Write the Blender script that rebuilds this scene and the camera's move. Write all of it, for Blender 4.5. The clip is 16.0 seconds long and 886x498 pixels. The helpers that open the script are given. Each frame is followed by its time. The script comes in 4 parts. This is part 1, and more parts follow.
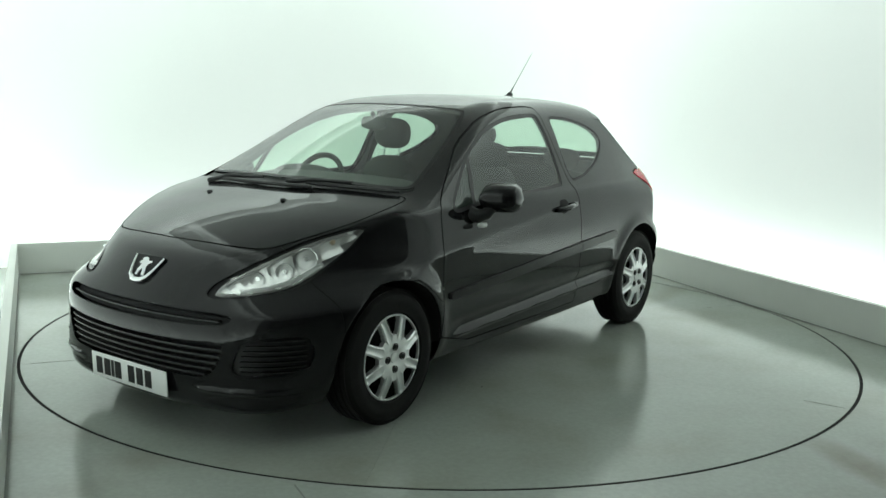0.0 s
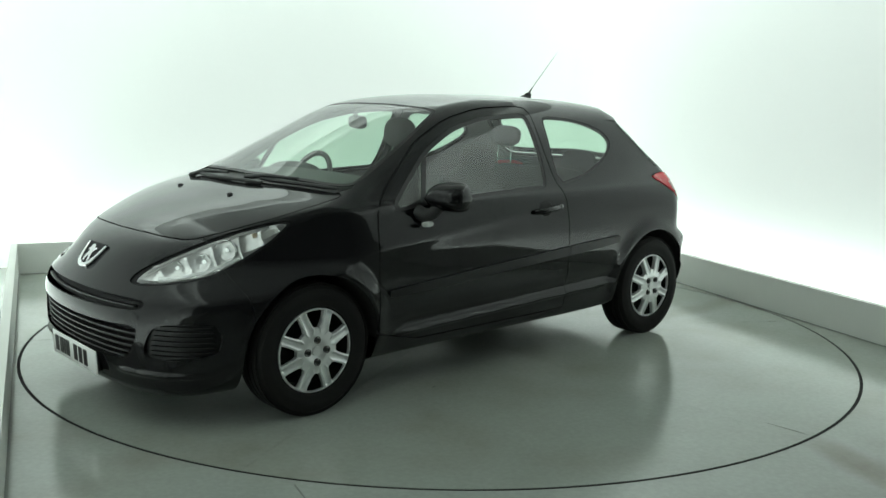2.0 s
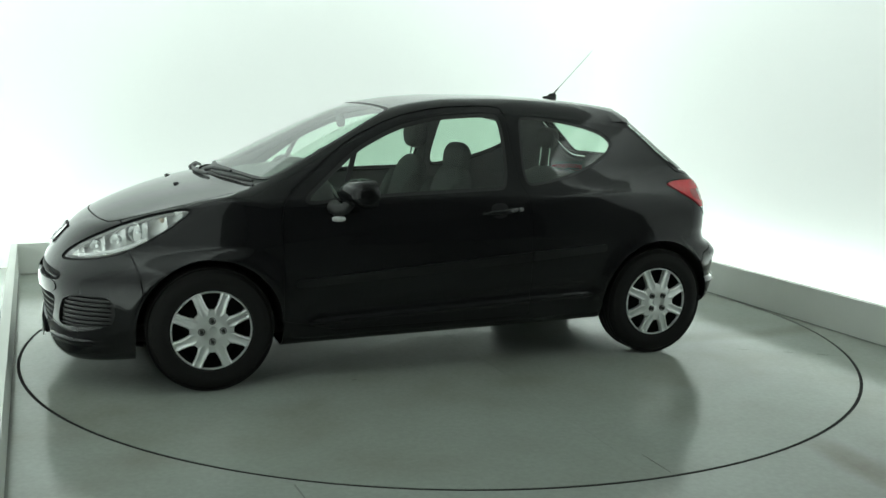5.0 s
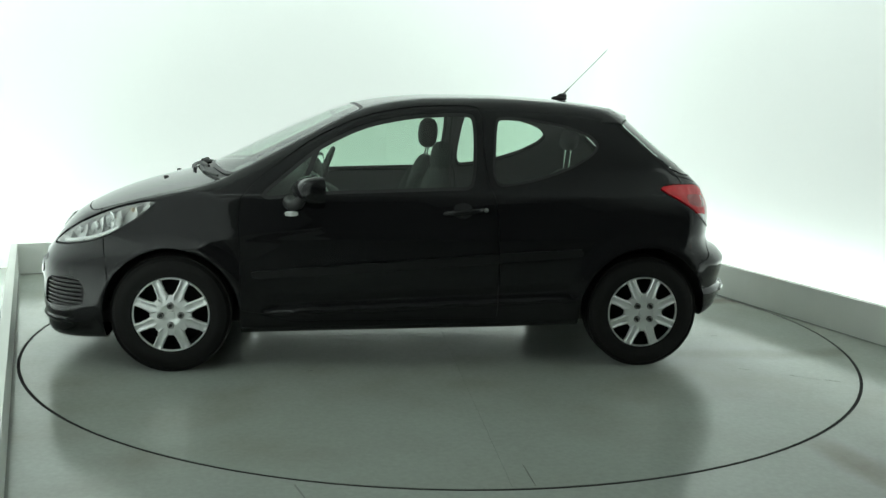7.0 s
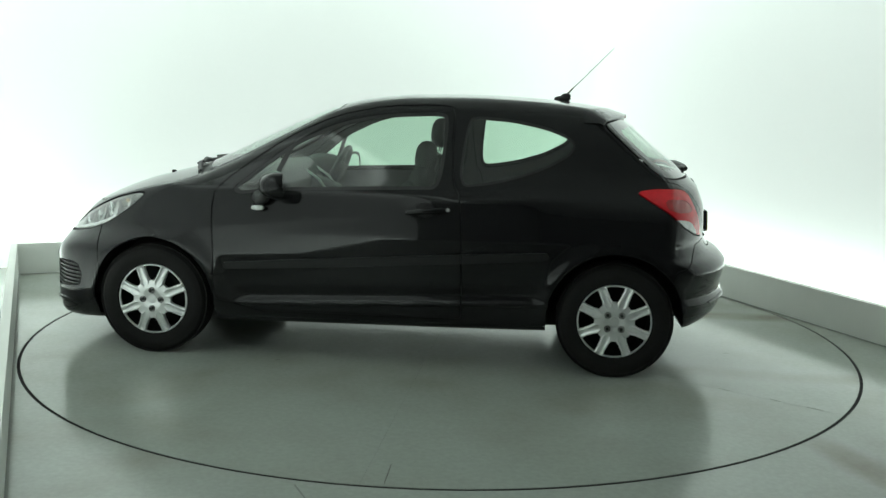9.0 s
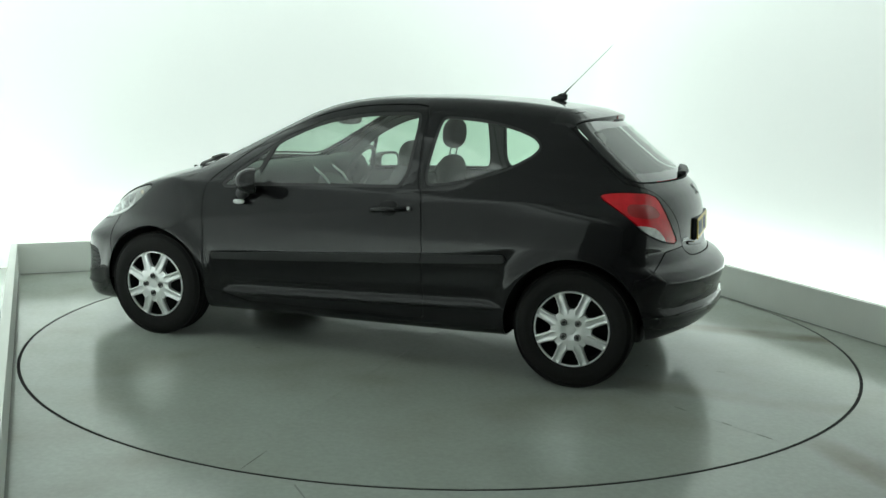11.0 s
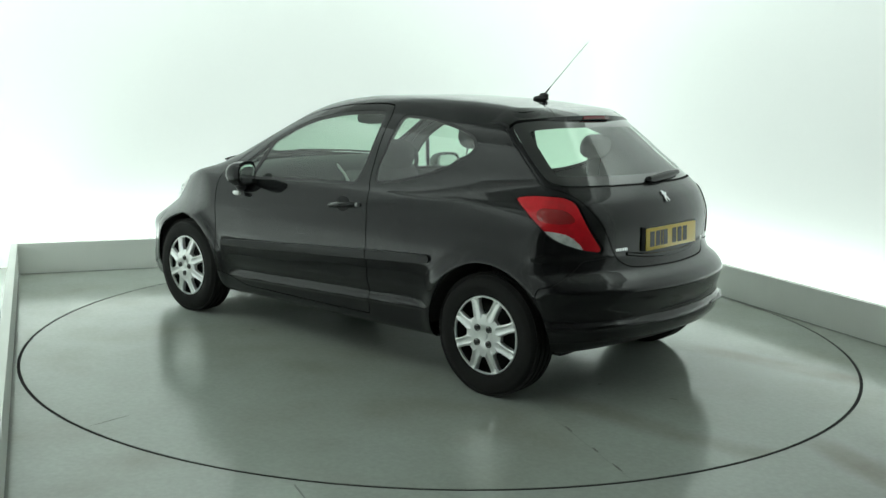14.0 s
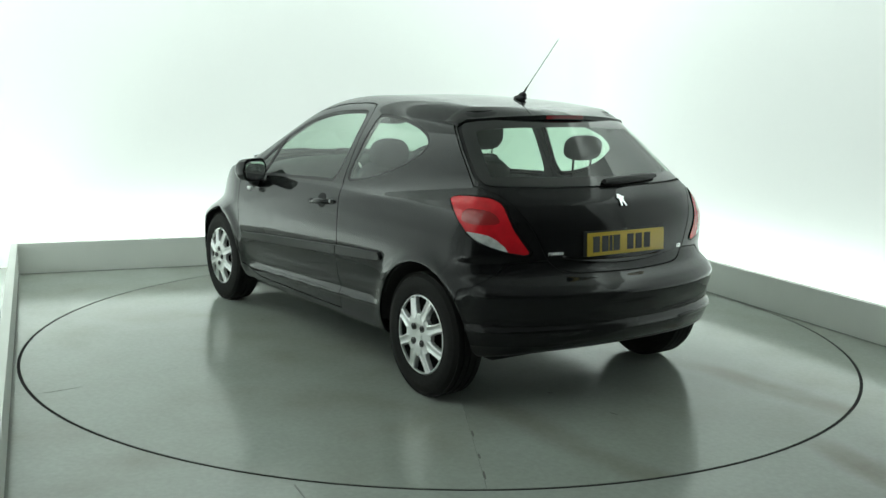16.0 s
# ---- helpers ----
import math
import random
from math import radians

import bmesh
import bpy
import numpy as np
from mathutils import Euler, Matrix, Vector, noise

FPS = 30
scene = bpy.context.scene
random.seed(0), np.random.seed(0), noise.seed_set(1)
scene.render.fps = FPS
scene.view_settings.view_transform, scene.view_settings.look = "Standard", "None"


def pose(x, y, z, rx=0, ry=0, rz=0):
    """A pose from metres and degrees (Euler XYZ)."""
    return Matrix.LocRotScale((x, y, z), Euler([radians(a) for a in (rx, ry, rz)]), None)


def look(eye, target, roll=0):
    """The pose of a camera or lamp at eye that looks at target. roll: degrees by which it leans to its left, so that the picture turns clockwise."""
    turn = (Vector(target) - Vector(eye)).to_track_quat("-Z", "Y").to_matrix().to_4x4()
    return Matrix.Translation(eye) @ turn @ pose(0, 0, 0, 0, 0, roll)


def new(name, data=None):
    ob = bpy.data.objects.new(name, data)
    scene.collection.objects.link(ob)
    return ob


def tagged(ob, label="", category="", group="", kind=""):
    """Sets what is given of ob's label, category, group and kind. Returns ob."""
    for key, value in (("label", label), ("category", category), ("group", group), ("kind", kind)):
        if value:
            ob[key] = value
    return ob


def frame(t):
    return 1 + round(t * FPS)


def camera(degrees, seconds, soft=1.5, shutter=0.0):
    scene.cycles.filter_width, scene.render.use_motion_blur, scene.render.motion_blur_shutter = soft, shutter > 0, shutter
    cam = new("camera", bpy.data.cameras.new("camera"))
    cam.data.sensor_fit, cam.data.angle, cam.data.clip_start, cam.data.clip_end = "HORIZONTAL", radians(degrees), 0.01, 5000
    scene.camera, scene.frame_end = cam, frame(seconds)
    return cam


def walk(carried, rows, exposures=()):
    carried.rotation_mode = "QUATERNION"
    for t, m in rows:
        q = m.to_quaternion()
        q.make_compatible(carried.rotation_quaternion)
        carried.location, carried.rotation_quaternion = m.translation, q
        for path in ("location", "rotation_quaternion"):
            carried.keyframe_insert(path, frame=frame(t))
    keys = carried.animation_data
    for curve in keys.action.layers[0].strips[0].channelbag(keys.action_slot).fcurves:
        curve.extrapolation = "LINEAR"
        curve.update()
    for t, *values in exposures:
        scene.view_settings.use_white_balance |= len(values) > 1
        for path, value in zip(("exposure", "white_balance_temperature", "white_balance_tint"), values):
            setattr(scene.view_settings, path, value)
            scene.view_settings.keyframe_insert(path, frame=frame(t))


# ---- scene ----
import functools

# a car on a turntable set into the floor of a white photo booth; the camera stands still, the table turns
cam = camera(50.1, 16.0)
CAM_EYE = (0.0, -5.827, 1.481)
CAM_AIM = (0.0, -5.827 + math.cos(0.1636), 1.481 - math.sin(0.1636))
walk(cam, [(0.0, look(CAM_EYE, CAM_AIM, 1.404)), (16.0, look(CAM_EYE, CAM_AIM, 1.404))], exposures=[(0.0, -0.10), (16.0, -0.10)])

# ---------- light ----------
E1 = Vector((0.918, 0.397, 0)).normalized()      # along the booth's rear wall
E2 = Vector((0.397, -0.918, 0)).normalized()     # from the rear wall towards the entrance
CORNER = Vector((-3.307, 1.43, 0))               # rear corner of the plinth
WIDE, DEEP = 4.93, 8.9
PLINTH_H, TROUGH, WALL_H = 0.24, 0.34, 3.5
LIT = 6.4          # the lit part of the side walls; the unseen rest is added plain
WARM = (0.876, 1.0, 0.94)


def booth(a, b, z=0.0):
    """A place in the booth: a metres along the rear wall, b metres out from it."""
    return CORNER + E1 * a + E2 * b + Vector((0, 0, z))


def area_lamp(name, place, aim, sx, sy, watts, colour=WARM):
    data = bpy.data.lights.new(name, "AREA")
    data.shape, data.size, data.size_y, data.energy, data.color = "RECTANGLE", sx, sy, watts, colour
    ob = new(name, data)
    ob.matrix_world = look(place, aim)
    return ob


world = bpy.data.worlds.new("booth_air")
world.use_nodes = True
world.node_tree.nodes["Background"].inputs[0].default_value = (0.8, 0.9, 0.86, 1)
world.node_tree.nodes["Background"].inputs[1].default_value = 0.05
scene.world = world

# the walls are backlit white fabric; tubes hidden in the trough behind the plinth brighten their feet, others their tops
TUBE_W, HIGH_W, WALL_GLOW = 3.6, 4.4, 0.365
TURN = math.degrees(math.atan2(E1.y, E1.x))
for name, a, b, span, turn in (("rear", WIDE / 2, -TROUGH * 0.55, WIDE + 0.3, 180), ("near_side", -TROUGH * 0.55, LIT / 2 - 0.2, LIT, 270), ("far_side", WIDE + TROUGH * 0.55, LIT / 2 - 0.2, LIT, 90)):
    for kind, inward, z, tilt, watts in (("trough", 0.0, 0.10, 180, TUBE_W), ("high", 0.50, WALL_H - 0.12, 90, HIGH_W)):
        data = bpy.data.lights.new(kind + "_tube_" + name, "AREA")
        data.shape, data.size, data.size_y, data.energy, data.color = "RECTANGLE", span, 0.10, watts * span, WARM
        ob = new(kind + "_tube_" + name, data)
        da, db = {"rear": (0, inward), "near_side": (inward, 0), "far_side": (-inward, 0)}[name]
        p = booth(a + da, b + db, z)
        ob.matrix_world = pose(p.x, p.y, p.z, 0, 0, TURN + turn) @ pose(0, 0, 0, -tilt, 0, 0)

# ---------- materials ----------
def node_material(name):
    m = bpy.data.materials.new(name)
    m.use_nodes = True
    nt = m.node_tree
    return m, nt, nt.nodes["Principled BSDF"]


def add(nt, kind, **props):
    n = nt.nodes.new(kind)
    for k, v in props.items():
        n.inputs[k].default_value = v
    return n


def plain(name, colour, rough=0.5, metal=0.0, coat=0.0, grain=0.0, scale=60.0, bump=0.0, emission=0.0, spec=0.5, coat_rough=0.04):
    """A principled material with a little grain in its colour and gloss, and fine relief."""
    m, nt, p = node_material(name)
    p.inputs["Roughness"].default_value, p.inputs["Metallic"].default_value = rough, metal
    p.inputs["Coat Weight"].default_value, p.inputs["Coat Roughness"].default_value = coat, coat_rough
    p.inputs["Specular IOR Level"].default_value = spec
    p.inputs["Coat IOR"].default_value = 1.40
    p.inputs["Base Color"].default_value = (*colour, 1)
    if grain or bump:
        co = add(nt, "ShaderNodeTexCoord")
        tex = add(nt, "ShaderNodeTexNoise", Scale=scale, Detail=5.0)
        nt.links.new(co.outputs["Object"], tex.inputs["Vector"])
    if grain:
        ramp = add(nt, "ShaderNodeMapRange")
        ramp.inputs["To Min"].default_value, ramp.inputs["To Max"].default_value = 1 - grain, 1 + grain
        nt.links.new(tex.outputs["Fac"], ramp.inputs["Value"])
        mul = add(nt, "ShaderNodeMixRGB")
        mul.blend_type = "MULTIPLY"
        mul.inputs["Fac"].default_value = 1
        mul.inputs["Color1"].default_value = (*colour, 1)
        nt.links.new(ramp.outputs["Result"], mul.inputs["Color2"])
        nt.links.new(mul.outputs["Color"], p.inputs["Base Color"])
        r2 = add(nt, "ShaderNodeMapRange")
        r2.inputs["To Min"].default_value, r2.inputs["To Max"].default_value = max(0.02, rough * (1 - grain)), min(1, rough * (1 + grain))
        nt.links.new(tex.outputs["Fac"], r2.inputs["Value"])
        nt.links.new(r2.outputs["Result"], p.inputs["Roughness"])
    if bump:
        b = add(nt, "ShaderNodeBump", Strength=bump, Distance=0.002)
        nt.links.new(tex.outputs["Fac"], b.inputs["Height"])
        nt.links.new(b.outputs["Normal"], p.inputs["Normal"])
    if emission:
        p.inputs["Emission Color"].default_value = (*colour, 1)
        p.inputs["Emission Strength"].default_value = emission
    return m


def glass_sheet(name, tint, ior=1.5, rough=0.0):
    """A thin pane: what passes takes the tint, the rest is mirrored."""
    m = bpy.data.materials.new(name)
    m.use_nodes = True
    nt = m.node_tree
    nt.nodes.clear()
    out = add(nt, "ShaderNodeOutputMaterial")
    clear = add(nt, "ShaderNodeBsdfTransparent", Color=(*tint, 1))
    gloss = add(nt, "ShaderNodeBsdfGlossy", Roughness=rough)
    gloss.inputs["Color"].default_value = (1, 1, 1, 1)
    # mirror share rises from 4 % head on to full at grazing, alike on both faces
    look_w = add(nt, "ShaderNodeLayerWeight", Blend=0.5)
    power = add(nt, "ShaderNodeMath")
    power.operation = "POWER"
    power.inputs[1].default_value = 5.0
    nt.links.new(look_w.outputs["Facing"], power.inputs[0])
    fres = add(nt, "ShaderNodeMapRange")
    fres.inputs["To Min"].default_value, fres.inputs["To Max"].default_value = 2 * ((ior - 1) / (ior + 1)) ** 2, 1.0
    nt.links.new(power.outputs[0], fres.inputs["Value"])
    mix = add(nt, "ShaderNodeMixShader")
    nt.links.new(fres.outputs[0], mix.inputs[0])
    nt.links.new(clear.outputs[0], mix.inputs[1])
    nt.links.new(gloss.outputs[0], mix.inputs[2])
    nt.links.new(mix.outputs[0], out.inputs[0])
    return m


def floor_paint(name, base, seed, across, along, lanes, start):
    """Grey floor paint: cloudy wear, fine dirt, a satin gloss that breaks up, and brown tyre tracks:
    lanes of (place across, strength) that begin `start` metres out."""
    m, nt, p = node_material(name)
    co = add(nt, "ShaderNodeTexCoord")
    mp = add(nt, "ShaderNodeMapping")
    mp.inputs["Location"].default_value = (seed, seed * 0.7, 0.37)
    nt.links.new(co.outputs["Object"], mp.inputs["Vector"])
    big = add(nt, "ShaderNodeTexNoise", Scale=0.9, Detail=2.0, Roughness=0.5)
    mid = add(nt, "ShaderNodeTexNoise", Scale=1.7, Detail=2.5, Roughness=0.5)
    fine = add(nt, "ShaderNodeTexNoise", Scale=45.0, Detail=3.0)
    for n in (big, mid, fine):
        nt.links.new(mp.outputs[0], n.inputs["Vector"])
    tone = add(nt, "ShaderNodeMixRGB")
    tone.inputs["Color1"].default_value = (base[0] * 0.88, base[1] * 0.88, base[2] * 0.86, 1)
    tone.inputs["Color2"].default_value = (base[0] * 1.12, base[1] * 1.12, base[2] * 1.13, 1)
    nt.links.new(big.outputs["Fac"], tone.inputs["Fac"])
    # brownish dirt in loose drifts
    cube = add(nt, "ShaderNodeMath")
    cube.operation = "POWER"
    cube.inputs[1].default_value = 3.0
    nt.links.new(mid.outputs["Fac"], cube.inputs[0])
    mix = add(nt, "ShaderNodeMixRGB")
    mix.inputs["Color2"].default_value = (0.20, 0.175, 0.13, 1)
    nt.links.new(cube.outputs[0], mix.inputs["Fac"])
    nt.links.new(tone.outputs["Color"], mix.inputs["Color1"])
    # tyre tracks: two soft-edged bands broken up by the dirt's own noise
    def dot(v):
        n = add(nt, "ShaderNodeVectorMath")
        n.operation = "DOT_PRODUCT"
        n.inputs[1].default_value = v
        nt.links.new(co.outputs["Object"], n.inputs[0])
        return n.outputs["Value"]

    def math_node(op, a, b=None):
        n = add(nt, "ShaderNodeMath")
        n.operation = op
        for i, v in enumerate((a, b)):
            if v is None:
                continue
            if isinstance(v, float):
                n.inputs[i].default_value = v
            else:
                nt.links.new(v, n.inputs[i])
        return n.outputs[0]

    def ramp(v, a, b, lo, hi):
        n = add(nt, "ShaderNodeMapRange")
        n.interpolation_type = "SMOOTHSTEP"
        for key, val in zip(("From Min", "From Max", "To Min", "To Max"), (a, b, lo, hi)):
            n.inputs[key].default_value = val
        nt.links.new(v, n.inputs["Value"])
        return n.outputs["Result"]
    streak = add(nt, "ShaderNodeTexNoise", Scale=3.2, Detail=4.0, Roughness=0.6)
    nt.links.new(mp.outputs[0], streak.inputs["Vector"])
    wander = math_node("MULTIPLY", math_node("SUBTRACT", mid.outputs["Fac"], 0.5), 0.14)
    lane = math_node("ADD", dot(across), wander)
    bands = []
    for place, strength in lanes:
        off = math_node("ABSOLUTE", math_node("SUBTRACT", lane, place))
        bands.append(ramp(off, 0.02, 0.15, strength, 0.0))
    band = math_node("MULTIPLY", functools.reduce(lambda u, v: math_node("MAXIMUM", u, v), bands), ramp(dot(along), start, start + 0.35, 0.0, 1.0))
    band = math_node("MULTIPLY", band, ramp(streak.outputs["Fac"], 0.25, 0.65, 0.35, 0.80))
    track = add(nt, "ShaderNodeMixRGB")
    track.inputs["Color2"].default_value = (0.150, 0.118, 0.080, 1)
    nt.links.new(band, track.inputs["Fac"])
    nt.links.new(mix.outputs["Color"], track.inputs["Color1"])
    mix = track
    speck = add(nt, "ShaderNodeMixRGB")
    speck.blend_type = "OVERLAY"
    speck.inputs["Fac"].default_value = 0.12
    nt.links.new(mix.outputs["Color"], speck.inputs["Color1"])
    nt.links.new(fine.outputs["Fac"], speck.inputs["Color2"])
    nt.links.new(speck.outputs["Color"], p.inputs["Base Color"])
    nt.links.new(ramp(streak.outputs["Fac"], 0.2, 0.8, 0.11, 0.19), p.inputs["Roughness"])
    return m


M_FLOOR = floor_paint("floor_paint_grey", (0.395, 0.43, 0.40), 3.1, E1, E2, ((0.79, 0.9),), 2.2)
M_TABLE = floor_paint("turntable_paint_grey", (0.375, 0.412, 0.38), 7.4, (0, 1, 0), (-1, 0, 0), ((-0.80, 0.9), (0.62, 0.4)), 1.15)
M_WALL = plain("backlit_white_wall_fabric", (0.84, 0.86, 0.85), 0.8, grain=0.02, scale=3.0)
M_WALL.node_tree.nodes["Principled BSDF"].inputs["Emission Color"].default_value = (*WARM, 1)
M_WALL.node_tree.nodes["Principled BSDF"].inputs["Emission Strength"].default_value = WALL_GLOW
M_PLAINWALL = plain("plain_grey_wall_paint", (0.40, 0.41, 0.40), 0.7, grain=0.05, scale=3.0)
M_PLINTH = plain("plinth_grey_white_paint", (0.80, 0.82, 0.78), 0.55, grain=0.05, scale=4.0, bump=0.05)
M_CEIL = plain("ceiling_grey_paint", (0.58, 0.59, 0.58), 0.8, grain=0.1, scale=3.0)
M_CLOSING = plain("unseen_grey_closing_wall", (0.17, 0.172, 0.17), 0.9, grain=0.2, scale=12.0)
M_GAP = plain("black_gap_rubber", (0.008, 0.008, 0.009), 0.7)
M_PAINT = plain("black_metallic_car_paint", (0.0052, 0.0052, 0.0062), 0.42, metal=0.0, coat=1.0, coat_rough=0.025, grain=0.06, scale=900.0, spec=0.05)
M_TRIM = plain("black_grained_plastic", (0.014, 0.0145, 0.015), 0.45, grain=0.12, scale=220.0, bump=0.12)
M_LINER = plain("dark_grey_cabin_lining", (0.085, 0.087, 0.087), 0.85, grain=0.15, scale=90.0)
M_UNDER = plain("black_underbody", (0.012, 0.012, 0.012), 0.8, grain=0.2, scale=30.0)
M_FABRIC = plain("charcoal_seat_fabric", (0.042, 0.043, 0.045), 0.92, grain=0.25, scale=300.0, bump=0.3)
M_DASH = plain("dark_soft_dash_plastic", (0.050, 0.051, 0.052), 0.6, grain=0.12, scale=250.0, bump=0.15)
M_GLASS = glass_sheet("green_tinted_car_glass", (0.70, 0.83, 0.74))
M_REARGLASS = glass_sheet("green_tinted_rear_glass", (0.66, 0.79, 0.70))
M_CLEAR = glass_sheet("clear_lamp_lens", (0.985, 0.99, 0.985))
M_TYRE = plain("tyre_rubber", (0.011, 0.0107, 0.0103), 0.8, grain=0.2, scale=60.0, bump=0.15, spec=0.25)
M_SILVER = plain("silver_painted_plastic", (0.80, 0.81, 0.81), 0.33, metal=0.6, coat=0.4, grain=0.08, scale=25.0)
M_CHROME = plain("bright_chrome", (0.82, 0.83, 0.84), 0.08, metal=1.0)
M_REFLECTOR = plain("lamp_reflector_metal", (0.80, 0.82, 0.82), 0.16, metal=1.0)
M_STEEL = plain("dull_steel", (0.30, 0.30, 0.30), 0.4, metal=1.0, grain=0.2, scale=80.0)
M_RED = plain("red_lamp_plastic", (0.70, 0.011, 0.022), 0.14, coat=0.6, spec=0.3, grain=0.35, scale=16.0)
M_REDDEEP = plain("deep_red_lamp_plastic", (0.20, 0.006, 0.010), 0.15, coat=1.0)
M_REDMID = plain("mid_red_lamp_plastic", (0.36, 0.010, 0.014), 0.14, coat=1.0)
M_AMBER = plain("amber_bulb", (0.50, 0.40, 0.28), 0.3)
M_BOLT = plain("dark_wheel_bolt_steel", (0.10, 0.10, 0.10), 0.35, metal=0.9)
M_LAMPIN = plain("bright_lamp_lining", (0.95, 0.955, 0.95), 0.20, metal=0.55, coat=0.8, grain=0.08, scale=60.0, bump=0.5)
M_STRIP = plain("satin_black_strip", (0.009, 0.009, 0.0095), 0.32, grain=0.1, scale=200.0, spec=0.35)
M_WHITELENS = plain("clear_ribbed_lamp_plastic", (0.66, 0.67, 0.66), 0.15, coat=1.0, grain=0.55, scale=38.0)
M_PLATE_W = plain("white_reflective_plate", (0.80, 0.81, 0.80), 0.35, coat=0.3)
M_PLATE_Y = plain("yellow_reflective_plate", (0.72, 0.50, 0.05), 0.35, coat=0.3)
M_INK = plain("black_plate_ink", (0.012, 0.012, 0.012), 0.4)
M_MIRROR = plain("mirror_glass", (0.85, 0.88, 0.87), 0.01, metal=1.0)
M_SEAM = plain("faint_floor_seam", (0.20, 0.21, 0.195), 0.6)
M_GAP_SHADE = plain("black_gap_shade", (0.010, 0.010, 0.010), 0.8, spec=0.2)
M_JOINT = plain("dark_floor_joint", (0.03, 0.032, 0.03), 0.7)


# ---------- mesh helpers ----------
def part(name, bm, material, parent=None, label="", smooth=35):
    """Links a bmesh as one mesh object under a thing or a part."""
    bmesh.ops.recalc_face_normals(bm, faces=bm.faces[:])
    me = bpy.data.meshes.new(name)
    for f in bm.faces:
        f.smooth = smooth > 0
    bm.to_mesh(me)
    bm.free()
    if smooth > 0:
        me.set_sharp_from_angle(angle=radians(smooth))
    me.materials.append(material)
    ob = new(name, me)
    if parent:
        ob.parent = parent
    if label:
        ob["label"] = label
    return ob


def box(bm, sx, sy, sz, m=Matrix(), bevel=0.0, seg=2):
    """A box centred at m's origin."""
    r = bmesh.ops.create_cube(bm, size=1.0, matrix=m @ Matrix.Diagonal((sx, sy, sz, 1)))
    if bevel:
        vs = set(r["verts"])
        edges = [e for e in bm.edges if e.verts[0] in vs and e.verts[1] in vs]
        bmesh.ops.bevel(bm, geom=edges, offset=bevel, segments=seg, affect="EDGES", profile=0.5)
    return bm


def tube(bm, points, radius, sides=10, caps=True):
    """A round bar through points; radius may be a list."""
    n = len(points)
    rad = radius if isinstance(radius, (list, tuple)) else [radius] * n
    pts = [Vector(p) for p in points]
    rings, side = [], None
    for i, p in enumerate(pts):
        d = (pts[min(i + 1, n - 1)] - pts[max(i - 1, 0)]).normalized()
        if side is None:
            side = d.cross(Vector((0, 0, 1)) if abs(d.z) < 0.9 else Vector((1, 0, 0))).normalized()
        side = (side - d * side.dot(d)).normalized()
        up = d.cross(side)
        rings.append([bm.verts.new(p + (side * math.cos(a) + up * math.sin(a)) * rad[i]) for a in [2 * math.pi * k / sides for k in range(sides)]])
    for r0, r1 in zip(rings, rings[1:]):
        for k in range(sides):
            bm.faces.new((r0[k], r0[(k + 1) % sides], r1[(k + 1) % sides], r1[k]))
    if caps:
        bm.faces.new(rings[0])
        bm.faces.new(rings[-1])
    return bm


def lathe(bm, profile, sides=48, axis="Y", m=Matrix()):
    """Turns (radius, along) pairs round an axis."""
    rings = []
    for r, a in profile:
        ring = []
        for k in range(sides):
            t = 2 * math.pi * k / sides
            c, s = r * math.cos(t), r * math.sin(t)
            v = Vector((c, a, s)) if axis == "Y" else Vector((c, s, a))
            ring.append(bm.verts.new(m @ v))
        rings.append(ring)
    for r0, r1 in zip(rings, rings[1:]):
        for k in range(sides):
            bm.faces.new((r0[k], r0[(k + 1) % sides], r1[(k + 1) % sides], r1[k]))
    for ring, (r, _) in ((rings[0], profile[0]), (rings[-1], profile[-1])):
        if r < 0.012:
            bm.faces.new(ring)
    return bm


def prism(bm, outline, thick, m=Matrix(), bevel=0.0):
    """A flat outline (x, y) given a thickness along z."""
    lo = [bm.verts.new(m @ Vector((x, y, 0))) for x, y in outline]
    hi = [bm.verts.new(m @ Vector((x, y, thick))) for x, y in outline]
    f0, f1 = bm.faces.new(lo), bm.faces.new(hi)
    for i in range(len(lo)):
        j = (i + 1) % len(lo)
        bm.faces.new((lo[i], lo[j], hi[j], hi[i]))
    if bevel:
        bmesh.ops.bevel(bm, geom=list(f1.edges), offset=bevel, segments=2, affect="EDGES")
    return bm


def blob(bm, sx, sy, sz, m=Matrix(), power=3.2, seg=28):
    """A cushion-like rounded block (superellipsoid) of full sizes sx, sy, sz."""
    r = bmesh.ops.create_uvsphere(bm, u_segments=seg, v_segments=seg // 2 + 2, radius=1.0)
    for v in r["verts"]:
        d = v.co
        k = (abs(d.x) ** power + abs(d.y) ** power + abs(d.z) ** power) ** (-1 / power)
        v.co = m @ Vector((d.x * k * sx / 2, d.y * k * sy / 2, d.z * k * sz / 2))
    return bm


# ---------- the booth ----------
TABLE_R = 2.439
WALL_T = 0.12


